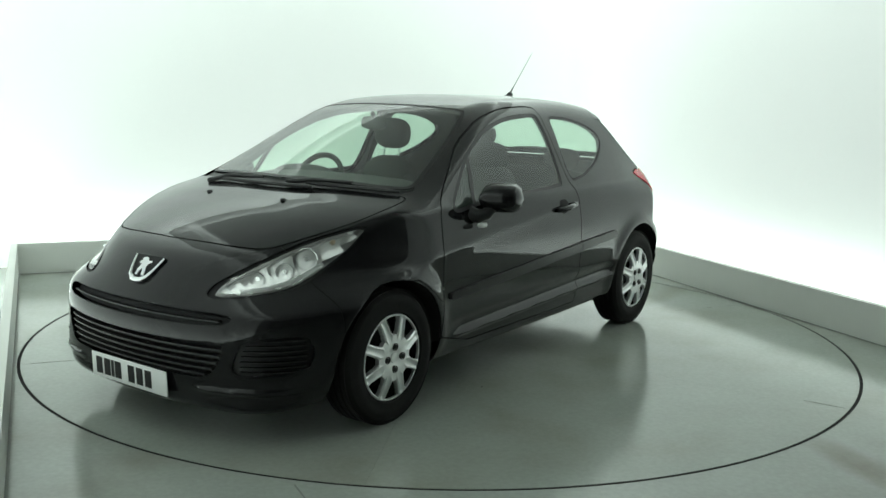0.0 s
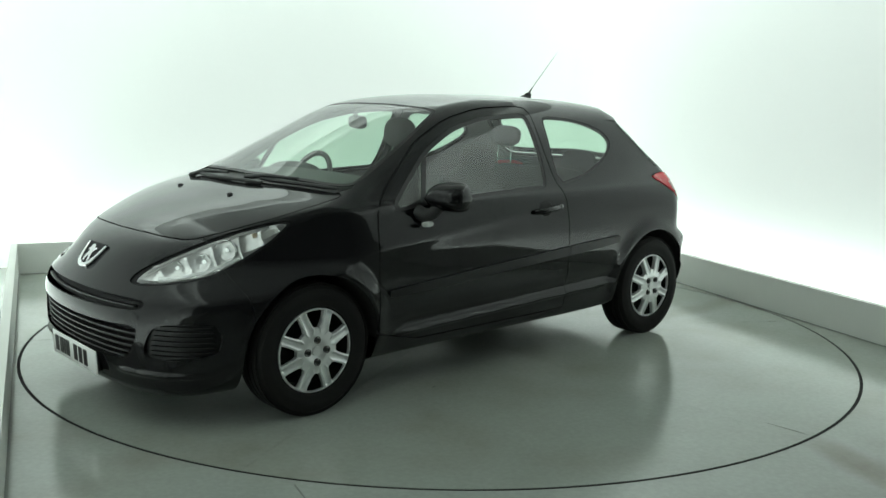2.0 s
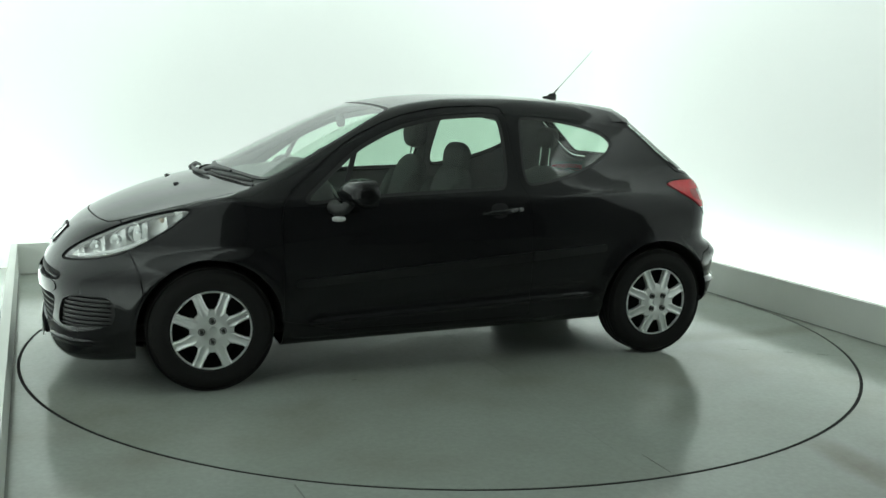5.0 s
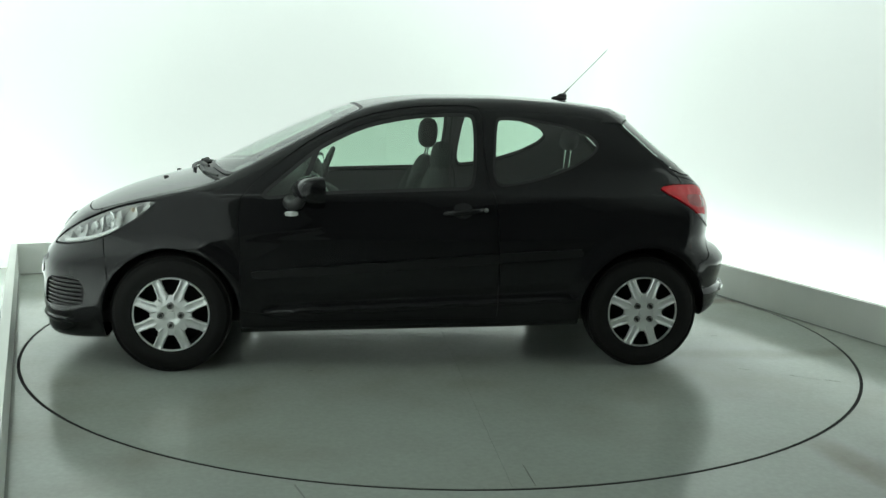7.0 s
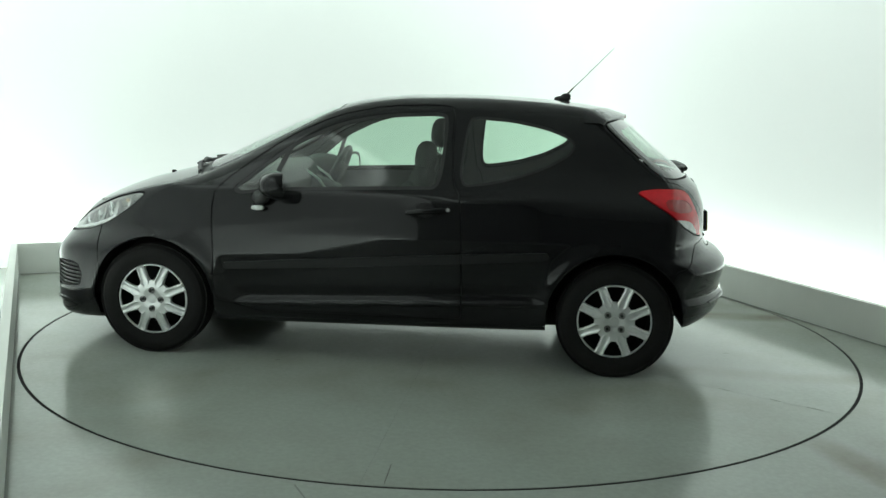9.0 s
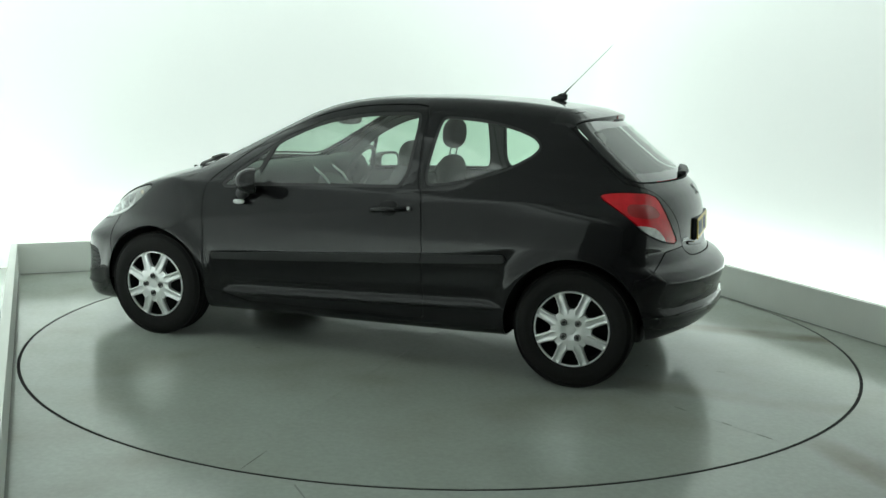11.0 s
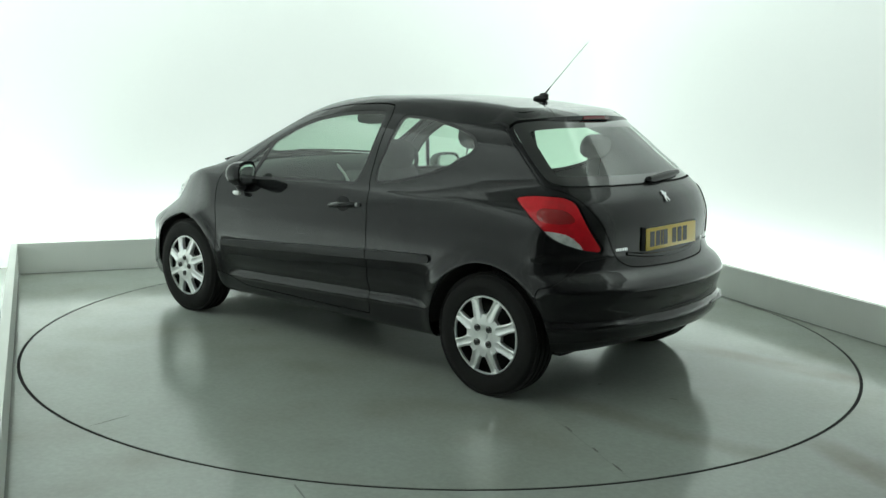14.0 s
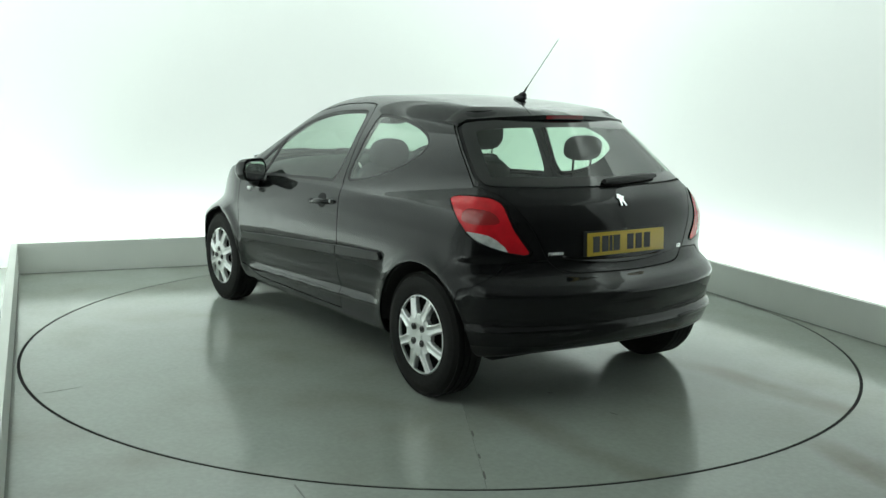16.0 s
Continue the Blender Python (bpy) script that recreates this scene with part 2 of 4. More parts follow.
def extruded_path(name, pts, z0, z1, thick, material, label, category="", seg_close=False):
    """An upright slab along a plan path; thickness to the outside (left of the path)."""
    bm = bmesh.new()
    n = len(pts)
    outer = []
    for i in range(n):
        d0 = (pts[i] - pts[i - 1]).normalized() if i else (pts[1] - pts[0]).normalized()
        d1 = (pts[i + 1] - pts[i]).normalized() if i < n - 1 else d0
        t = (d0 + d1).normalized()
        nrm = Vector((-t.y, t.x, 0)) / max(0.3, t.dot(d1))
        outer.append(pts[i] + nrm * thick)
    rows = []
    for p, q in zip(pts, outer):
        rows.append([bm.verts.new((c.x, c.y, z)) for c, z in ((p, z0), (p, z1), (q, z1), (q, z0))])
    for r0, r1 in zip(rows, rows[1:]):
        for k in range(4):
            bm.faces.new((r0[k], r0[(k + 1) % 4], r1[(k + 1) % 4], r1[k]))
    bm.faces.new(rows[0])
    bm.faces.new(rows[-1])
    ob = part(name, bm, material, smooth=30)
    return tagged(ob, label, category, kind="structure")


def rounded_path(corners, radius, seg=10):
    out = []
    for i, c in enumerate(corners):
        if i in (0, len(corners) - 1):
            out.append(c)
            continue
        a, b = (corners[i - 1] - c).normalized(), (corners[i + 1] - c).normalized()
        p0, p1 = c + a * radius, c + b * radius
        for k in range(seg + 1):
            s = k / seg
            out.append(p0 * (1 - s) ** 2 + c * 2 * s * (1 - s) + p1 * s * s)
    return out


T2 = TROUGH
# plinth round three sides
extruded_path("plinth", [booth(0, DEEP), booth(0, 0), booth(WIDE, 0), booth(WIDE, DEEP)], 0.0, PLINTH_H, 0.05, M_PLINTH, "low grey-white plinth that hides the wall lights", "plinth")
extruded_path("trim_plinth_joint", [booth(0.012, DEEP), booth(0.012, 0.012), booth(WIDE - 0.012, 0.012), booth(WIDE - 0.012, DEEP)], 0.0, 0.003, 0.011, M_SEAM, "dirty joint at the foot of the plinth", "joint")
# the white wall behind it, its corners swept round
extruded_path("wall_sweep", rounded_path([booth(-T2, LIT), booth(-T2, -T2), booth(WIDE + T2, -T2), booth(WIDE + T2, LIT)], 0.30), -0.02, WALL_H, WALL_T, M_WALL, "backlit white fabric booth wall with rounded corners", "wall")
# unseen grey pieces added past the lit walls to soften the car's reflections
extruded_path("wall_added_near", [booth(-T2, DEEP), booth(-T2, LIT)], -0.02, WALL_H, WALL_T, M_PLAINWALL, "unseen plain unlit grey wall added beside the entrance", "wall")
extruded_path("wall_added_far", [booth(WIDE + T2, LIT), booth(WIDE + T2, DEEP)], -0.02, WALL_H, WALL_T, M_PLAINWALL, "unseen plain unlit grey wall added beside the entrance", "wall")
# unseen wall added across the entrance; its grey sets the car's dark reflections
extruded_path("wall_closing", [booth(WIDE + T2, DEEP), booth(-T2, DEEP)], -0.02, WALL_H, WALL_T, M_CLOSING, "unseen grey wall added to close the booth behind the camera", "wall")
# floor of the trough, floor with the round opening, ceiling
bm = bmesh.new()
ring = [bm.verts.new((TABLE_R * 1.004 * math.cos(a), TABLE_R * 1.004 * math.sin(a), 0)) for a in [2 * math.pi * k / 192 for k in range(192)]]
edge = []
for v in ring:
    d = v.co.normalized()
    ts = []
    for org, nrm in ((booth(-T2, 0), E1), (booth(WIDE + T2, 0), -E1), (booth(0, -T2), E2), (booth(0, DEEP), -E2)):
        k = d.dot(nrm)
        if k < -1e-6:
            ts.append((org.dot(nrm)) / k)
    edge.append(bm.verts.new(d * min(ts)))
low = [bm.verts.new((v.co.x, v.co.y, -0.05)) for v in ring]
for i in range(192):
    j = (i + 1) % 192
    bm.faces.new((ring[i], edge[i], edge[j], ring[j]))
    bm.faces.new((low[i], ring[i], ring[j], low[j]))
floor = tagged(part("floor", bm, M_FLOOR, smooth=0), "worn grey painted concrete floor, satin gloss", "floor", kind="structure")
bm = bmesh.new()
bmesh.ops.create_cube(bm, size=1.0, matrix=Matrix.Translation(booth(WIDE / 2, DEEP / 2 - 0.2, WALL_H + 0.05)) @ Matrix.Rotation(math.atan2(E1.y, E1.x), 4, "Z") @ Matrix.Diagonal((WIDE + 1.2, DEEP + 1.2, 0.1, 1)))
tagged(part("ceiling", bm, M_CEIL, smooth=0), "plain grey painted booth ceiling", "ceiling", kind="structure")
bm = bmesh.new()
bmesh.ops.create_circle(bm, cap_ends=True, segments=96, radius=2.6, matrix=Matrix.Translation((0, 0, -0.05)))
tagged(part("turntable_pit", bm, M_JOINT, smooth=0), "dark pit under the turntable", "floor pit", kind="structure")

# flat black ring that paints the shade of the gap round the table
bm = bmesh.new()
lathe(bm, [(TABLE_R - 0.0075, -0.002), (TABLE_R + 0.0085, -0.002), (TABLE_R + 0.0085, -0.03)], 192, "Z")
tagged(part("trim_gap_shade", bm, M_GAP_SHADE, smooth=0), "flat black ring put in for the shade of the turntable's gap", "floor ring", kind="structure")

# turntable: steel plates with seams between them
turntable = new("turntable")
tagged(turntable, "round grey painted turntable set flush into the floor", "turntable")
# six sector plates
for k in range(6):
    a0 = radians(-30.7 + 60 * k)
    arc = [(a0 + radians(60) * i / 32) for i in range(33)]
    mid = a0 + radians(30)
    sx, sy = 0.0010 * math.cos(mid), 0.0010 * math.sin(mid)
    bm = bmesh.new()
    pts = [(sx, sy)] + [((TABLE_R - 0.008) * math.cos(a) + sx * 0.6, (TABLE_R - 0.008) * math.sin(a) + sy * 0.6) for a in arc]
    prism(bm, pts, 0.045, Matrix.Translation((0, 0, -0.045)))
    part("floor_plate", bm, M_TABLE, turntable, smooth=0)
# joint in the fixed floor
bm = bmesh.new()
jd = Vector((0.062, -0.129, 0)).normalized()
box(bm, 0.9, 0.005, 0.002, Matrix.Translation(Vector((-0.545, -2.42, 0.0012)) + jd * 0.46) @ Matrix.Rotation(math.atan2(jd.y, jd.x), 4, "Z"))
tagged(part("trim_floor_joint", bm, M_SEAM, floor, smooth=0), "dark joint in the floor")
# small dark scuffs on the plates; the radial ones are bits of seam
M_SCUFF_SEAM = plain("dark_scuff_seam", (0.10, 0.10, 0.09), 0.6, grain=0.3, scale=200.0)
for x, y, turn, long in ((0.81, 0.85, 20, 0.035), (-1.324, 0.251, 70, 0.03), (-1.586, 0.934, 149, 0.08), (-1.812, 1.068, 149, 0.06), (-1.98, 1.17, 149, 0.09), (-1.72, 0.20, 10, 0.05), (1.950, -1.162, -30.8, 0.32), (-0.060, 2.309, 91.5, 0.22)):
    bm = bmesh.new()
    blob(bm, long, 0.010 if long < 0.2 else 0.005, 0.0016, pose(x, y, 0.0006, 0, 0, turn), 2.0, 12)
    part("scuff_seam", bm, M_SCUFF_SEAM, turntable)
# ---------- the car's skin: one smooth solid, cut into panels ----------
def curve1d(xs, ys):
    """A smooth monotone curve through a few knots (Fritsch-Carlson)."""
    xs, ys = np.array(xs, float), np.array(ys, float)
    h, d = np.diff(xs), np.diff(ys) / np.diff(xs)
    m = np.zeros_like(xs)
    m[0], m[-1] = d[0], d[-1]
    for i in range(1, len(xs) - 1):
        if d[i - 1] * d[i] > 0:
            w1, w2 = 2 * h[i] + h[i - 1], h[i] + 2 * h[i - 1]
            m[i] = (w1 + w2) / (w1 / d[i - 1] + w2 / d[i])

    def f(x):
        x = np.asarray(x, float)
        i = np.clip(np.searchsorted(xs, x) - 1, 0, len(xs) - 2)
        s = (x - xs[i]) / h[i]
        lo, hi = x < xs[0], x > xs[-1]
        v = ((1 + 2 * s) * (1 - s) ** 2 * ys[i] + s * (1 - s) ** 2 * h[i] * m[i]
             + s * s * (3 - 2 * s) * ys[i + 1] + s * s * (s - 1) * h[i] * m[i + 1])
        v = np.where(lo, ys[0] + (x - xs[0]) * m[0], v)
        return np.where(hi, ys[-1] + (x - xs[-1]) * m[-1], v)
    return f


# centre line of the top: spoiler, roof, windscreen, bonnet, nose
top_line = curve1d([-1.46, -1.38, -1.20, -1.00, -0.80, -0.46, -0.12, 0.05, 0.22, 0.39, 0.56, 0.73, 0.89, 1.07, 1.20, 1.39, 1.55, 1.72, 1.84, 1.93, 2.02],
                   [1.348, 1.376, 1.420, 1.448, 1.465, 1.477, 1.472, 1.459, 1.434, 1.390, 1.323, 1.246, 1.168, 1.080, 1.024, 0.972, 0.927, 0.862, 0.798, 0.728, 0.635])
# front and rear limits by height
nose_line = curve1d([0.10, 0.17, 0.25, 0.33, 0.42, 0.52, 0.60, 0.70, 0.80, 0.95], [1.980, 2.018, 2.034, 2.052, 2.064, 2.062, 2.040, 1.995, 1.95, 1.90])
tail_line = curve1d([0.18, 0.25, 0.33, 0.39, 0.46, 0.52, 0.57, 0.61, 0.66, 0.72, 0.85, 0.97, 1.04, 1.20, 1.34, 1.48],
                    [-1.78, -1.87, -1.915, -1.932, -1.920, -1.934, -1.942, -1.912, -1.835, -1.805, -1.800, -1.762, -1.700, -1.505, -1.345, -1.20])
tail_bow = curve1d([0.2, 0.6, 0.75, 1.0, 1.35], [0.32, 0.30, 0.235, 0.27, 0.40])
# half width by height, its change along the car below and above the belt
side_line = curve1d([0.16, 0.22, 0.30, 0.38, 0.48, 0.60, 0.70, 0.80, 0.88, 0.935, 0.97, 1.05, 1.15, 1.25, 1.35, 1.45, 1.60],
                    [0.765, 0.800, 0.826, 0.838, 0.850, 0.857, 0.857, 0.850, 0.838, 0.823, 0.802, 0.761, 0.712, 0.660, 0.598, 0.530, 0.430])
low_plan = curve1d([-2.0, -1.75, -1.45, -1.1, -0.6, 0.2, 0.9, 1.3, 1.6, 1.9, 2.1], [0.91, 0.955, 0.982, 0.995, 1.0, 1.0, 0.998, 0.99, 0.965, 0.90, 0.83])
high_plan = curve1d([-1.9, -1.5, -1.1, -0.6, 0.0, 0.6, 1.0, 1.5], [0.80, 0.885, 0.945, 0.985, 1.0, 0.992, 0.985, 0.97])
sill_line = curve1d([-2.0, -1.6, -1.0, 0.9, 1.6, 2.1], [0.335, 0.265, 0.225, 0.185, 0.156, 0.148])


def soft_min(a, b, k):
    h = np.clip(0.5 + 0.5 * (b - a) / k, 0, 1)
    return b * (1 - h) + a * h - k * h * (1 - h)


def step(a, b, x):
    s = np.clip((x - a) / (b - a), 0, 1)
    return s * s * (3 - 2 * s)


WHEELS = (1.27, -1.27)
HUB_Z = 0.308


def half_width(x, z):
    up = step(0.80, 1.10, z)
    w = side_line(z) * (low_plan(x) * (1 - up) + high_plan(x) * up)
    # swage under the handle line, the crease over the sill, the flared arches
    zs = 0.845 - 0.112 * x
    w = w + 0.0035 * np.exp(-((z - zs) / 0.035) ** 2) * step(-1.5, -0.9, x) * (1 - step(0.75, 1.1, x))
    zc = 0.342 - 0.042 * x
    w = w + (0.013 * np.exp(-((z - zc) / 0.012) ** 2) - 0.013 * np.exp(-((z - zc - 0.050) / 0.032) ** 2)) * step(-0.95, -0.75, x) * (1 - step(0.70, 0.85, x))
    for xw in WHEELS:
        r = np.hypot(x - xw, z - HUB_Z)
        w = w + 0.019 * np.exp(-((r - 0.365) / 0.052) ** 2) * step(0.15, 0.35, z)
    return w


def skin(x, y, z):
    """Positive inside the body."""
    y = np.abs(y)
    side = half_width(x, z) - y
    b = 0.30 * step(-0.2, 0.6, x)
    xt = x + b * y * y * (1 - 0.35 * step(1.1, 1.5, x))
    zt = top_line(xt) - (0.095 - 0.055 * step(0.5, 1.3, x) + 0.075 * step(1.3, 1.75, x)) * y * y - 0.08 * step(1.1, 1.5, x) * y ** 4
    top = (zt - z)
    slope = 0.45 * step(0.1, 0.5, x) + 0.15 * step(1.5, 1.9, x)
    top = top / np.sqrt(1 + slope * slope)
    high = step(0.55, 0.75, z)
    front = nose_line(z) - (0.25 + 0.25 * step(0.55, 0.72, z) - 0.08 * (1 - step(0.25, 0.42, z))) * y * y - 0.5 * high * y ** 4 - 0.72 * y ** 6 - x
    front = front + 0.012 * np.exp(-((z - 0.255) / 0.012) ** 2) * step(0.34, 0.46, y)
    rear = x - tail_line(z) - tail_bow(z) * y * y - 0.25 * y ** 6 + 0.012 * np.exp(-((z - 0.405) / 0.012) ** 2) * step(0.30, 0.42, y) - 0.006 * np.exp(-((z - 0.435) / 0.010) ** 2)
    bottom = z - sill_line(x)
    f = soft_min(side, top, 0.10 - 0.07 * step(0.8, 1.3, x))
    f = soft_min(f, front, 0.10)
    f = soft_min(f, rear, 0.07)
    return soft_min(f, bottom, 0.05)


def skin_normals(P):
    e = 0.002
    x, y, z = P.T
    n = -np.stack([skin(x + e, y, z) - skin(x - e, y, z), skin(x, y + e, z) - skin(x, y - e, z), skin(x, y, z + e) - skin(x, y, z - e)], -1)
    n[np.abs(y) < 1e-5, 1] = 0
    return n / np.linalg.norm(n, axis=1)[:, None]


def cast_skin(O, Dv, far=1.6):
    lo, hi = np.zeros(len(O)), np.full(len(O), far)
    for _ in range(26):
        mid = (lo + hi) / 2
        Q = O + Dv * mid[:, None]
        inside = skin(Q[:, 0], Q[:, 1], Q[:, 2]) > 0
        lo, hi = np.where(inside, mid, lo), np.where(inside, hi, mid)
    return O + Dv * lo[:, None]


def side_y(x, z):
    """The skin's half width at (x, z)."""
    x, z = np.atleast_1d(np.asarray(x, float)), np.atleast_1d(np.asarray(z, float))
    O = np.stack([x, 0 * x, z], -1)
    return cast_skin(O, np.tile([0.0, 1.0, 0.0], (len(x), 1)))[:, 1]

# grid of the half skin: fans round both ends, ribs between
def skin_grid():
    cols = []
    for k in range(64):
        cols.append((1.25, math.radians(90 * (k / 64))))
    for k in range(170):
        cols.append((1.25 - 2.50 * k / 170, math.radians(90)))
    for k in range(65):
        cols.append((-1.25, math.radians(90 + 90 * k / 64)))
    phis = np.radians(np.concatenate([np.linspace(-80, -32, 24, endpoint=False), np.linspace(-32, 38, 100, endpoint=False), np.linspace(38, 90, 56)]))
    n, m = len(cols), len(phis)
    ax = np.array([c[0] for c in cols])
    th = np.array([c[1] for c in cols])
    O = np.stack([ax, 0 * ax, np.full(n, 0.58)], -1)[:, None, :].repeat(m, 1)
    D = np.stack([np.cos(th)[:, None] * np.cos(phis), np.sin(th)[:, None] * np.cos(phis), np.ones(n)[:, None] * np.sin(phis)], -1)
    P = cast_skin(O.reshape(-1, 3), D.reshape(-1, 3))
    P[np.abs(P[:, 1]) < 1e-6, 1] = 0
    faces = [(i * m + j, (i + 1) * m + j, (i + 1) * m + j + 1, i * m + j + 1) for i in range(n - 1) for j in range(m - 1)]
    return P, faces


SK_P, SK_F = skin_grid()
SK_P = list(map(tuple, SK_P))


def poly_field(outline, smooth=3, closed=True):
    """Signed distance to a smoothed closed outline; negative inside."""
    pts = np.array(outline, float)
    for _ in range(smooth):
        nxt = np.roll(pts, -1, 0)
        pts = np.stack([0.8 * pts + 0.2 * nxt, 0.2 * pts + 0.8 * nxt], 1).reshape(-1, 2) if _ < 2 else np.stack([0.75 * pts + 0.25 * nxt, 0.25 * pts + 0.75 * nxt], 1).reshape(-1, 2)

    def f(a, b):
        q = np.stack([a, b], -1)
        best = np.full(len(q), 1e9)
        inside = np.zeros(len(q), bool)
        for p0, p1 in zip(pts, np.roll(pts, -1, 0)):
            d = p1 - p0
            s = np.clip(((q - p0) @ d) / max(d @ d, 1e-12), 0, 1)
            best = np.minimum(best, np.hypot(*(q - p0 - s[:, None] * d).T))
            hit = ((p0[1] > q[:, 1]) != (p1[1] > q[:, 1])) & (q[:, 0] < (p1[0] - p0[0]) * (q[:, 1] - p0[1]) / (p1[1] - p0[1] + 1e-15) + p0[0])
            inside ^= hit
        return np.where(inside, -best, best)
    return f


def split(faces, field, level=0.0):
    """Cuts faces along field = level. Returns (inside, outside)."""
    P = np.array(SK_P)
    used = np.unique(np.concatenate([np.array(f) for f in faces])) if faces else np.zeros(0, int)
    val = np.zeros(len(P))
    if len(used):
        val[used] = field(*P[used].T) - level
    val[np.abs(val) < 1e-6] = 1e-6
    ins, outs, made = [], [], {}
    for f in faces:
        s = [val[i] < 0 for i in f]
        if all(s):
            ins.append(f)
        elif not any(s):
            outs.append(f)
        else:
            a, b = [], []
            for i, j in zip(f, f[1:] + f[:1]):
                (a if val[i] < 0 else b).append(i)
                if (val[i] < 0) != (val[j] < 0):
                    key = (min(i, j), max(i, j))
                    if key not in made:
                        t = val[i] / (val[i] - val[j])
                        made[key] = len(SK_P)
                        SK_P.append(tuple(np.array(SK_P[i]) * (1 - t) + np.array(SK_P[j]) * t))
                    a.append(made[key])
                    b.append(made[key])
            if len(a) > 2:
                ins.append(tuple(a))
            if len(b) > 2:
                outs.append(tuple(b))
    return ins, outs


def seen_from(plane, field, where=None):
    """A field over the skin from one over a plane: 'xz', 'xy' or 'yz'; far where the test fails."""
    def f(x, y, z):
        v = field(*{"xz": (x, z), "xy": (x, y), "yz": (y, z)}[plane])
        return v if where is None else np.where(where(x, y, z), v, 1.0)
    return f


def carve(faces, field, gap=0.003):
    """Cuts a panel out with a shut line round it: (panel, gap strip, rest)."""
    inner, rest = split(faces, field, -gap)
    strip, rest = split(rest, field, gap)
    return inner, strip, rest


def emit(name, faces, material, parent, sides="LR", push=0.0, rim=0.010, label="", joined=False, centre_rim=False):
    """Links skin faces as a panel: pushed out along the normal, with a turned-in rim. L and R are separate parts, or one joined."""
    ids = sorted({i for f in faces for i in f})
    back = {i: k for k, i in enumerate(ids)}
    P = np.array([SK_P[i] for i in ids])
    N = skin_normals(P)
    Q = P + N * push
    count = {}
    for f in faces:
        for i, j in zip(f, f[1:] + f[:1]):
            count[(i, j)] = count.get((i, j), 0) + 1
    border = [(i, j) for (i, j) in count if (j, i) not in count]
    border = [(i, j) for i, j in border if centre_rim or not (SK_P[i][1] < 1e-5 and SK_P[j][1] < 1e-5)]
    obs = []
    todo = [("LR", (1, -1))] if joined else [(s, (1,) if s == "L" else (-1,)) for s in sides]
    for _, flips in todo:
        V, F, NV = [], [], []
        for sg in flips:
            o = len(V)
            mir = np.array([1, sg, 1])
            V += list(Q * mir)
            NV += list(N * mir)
            F += [tuple(o + back[i] for i in (f if sg > 0 else f[::-1])) for f in faces]
            if rim:
                for i, j in border:
                    a, b = back[i], back[j]
                    k = len(V)
                    pts = [Q[a], Q[b], Q[b] - N[b] * rim, Q[a] - N[a] * rim]
                    V += [p * mir for p in pts]
                    n = np.cross(pts[1] - pts[0], pts[2] - pts[0])
                    n = n / (np.linalg.norm(n) + 1e-12) * mir
                    NV += [n] * 4
                    F.append((k, k + 1, k + 2, k + 3))
        me = bpy.data.meshes.new(name)
        me.from_pydata([tuple(v) for v in V], [], F)
        me.polygons.foreach_set("use_smooth", [True] * len(F))
        me.normals_split_custom_set_from_vertices([tuple(n) for n in NV])
        me.materials.append(material)
        ob = new(name, me)
        ob.parent = parent
        if label:
            ob["label"] = label
        obs.append(ob)
    return obs


def front_x(y, z):
    O = np.array([[1.2, abs(y), z]])
    return float(cast_skin(O, np.array([[1.0, 0, 0]]))[0, 0])


def rear_x(y, z):
    O = np.array([[-1.2, abs(y), z]])
    return float(cast_skin(O, np.array([[-1.0, 0, 0]]))[0, 0])


def top_z(x, y):
    O = np.array([[x, abs(y), 0.6]])
    return float(cast_skin(O, np.array([[0, 0, 1.0]]))[0, 2])


def flank(x, z):
    return float(side_y(x, z)[0])


car = new("car")
tagged(car, "black three-door hatchback with silver wheel covers on the turntable", "car")
gaps, lining = [], []
rest = SK_F

# wheel arches
ARCH = {1.27: 0.352, -1.27: 0.362}
for xw, ra in ARCH.items():
    def arch(x, y, z, xw=xw, ra=ra):
        r = np.where(z > HUB_Z, np.hypot(x - xw, z - HUB_Z), np.abs(x - xw)) - ra
        return np.where(y > 0.45, r, 1.0)
    _, rest = split(rest, arch)

# side glass
upper_side = lambda x, y, z: (y > 0.35) & (z > 0.85)
side_glass = poly_field([(0.835, 0.912), (0.655, 1.062), (0.50, 1.186), (0.27, 1.296), (0.02, 1.350), (-0.285, 1.368), (-0.338, 1.350), (-0.318, 0.980), (-0.2, 0.976), (0.55, 0.948)], 2)
f_glass = seen_from("xz", side_glass, upper_side)
glass_side, seal, rest = carve(rest, f_glass, 0.009)
seals = list(seal)
def strut(x, y, z):
    a, b = np.array([0.615, 0.93]), np.array([0.505, 1.20])
    d = (b - a) / np.linalg.norm(b - a)
    return np.abs((x - a[0]) * d[1] - (z - a[1]) * d[0])
strut_f, glass_side = split(glass_side, strut, 0.013)
glass_tri, glass_side = split(glass_side, lambda x, y, z: 0.56 + (1.065 - z) * 0.4 - x)
quarter = poly_field([(-0.418, 0.990), (-0.56, 1.006), (-0.70, 1.036), (-0.87, 1.094), (-0.995, 1.165), (-1.03, 1.215), (-0.99, 1.262), (-0.87, 1.306), (-0.69, 1.340), (-0.50, 1.352), (-0.452, 1.340)], 2)
glass_quarter, seal, rest = carve(rest, seen_from("xz", quarter, upper_side), 0.007)
seals += seal

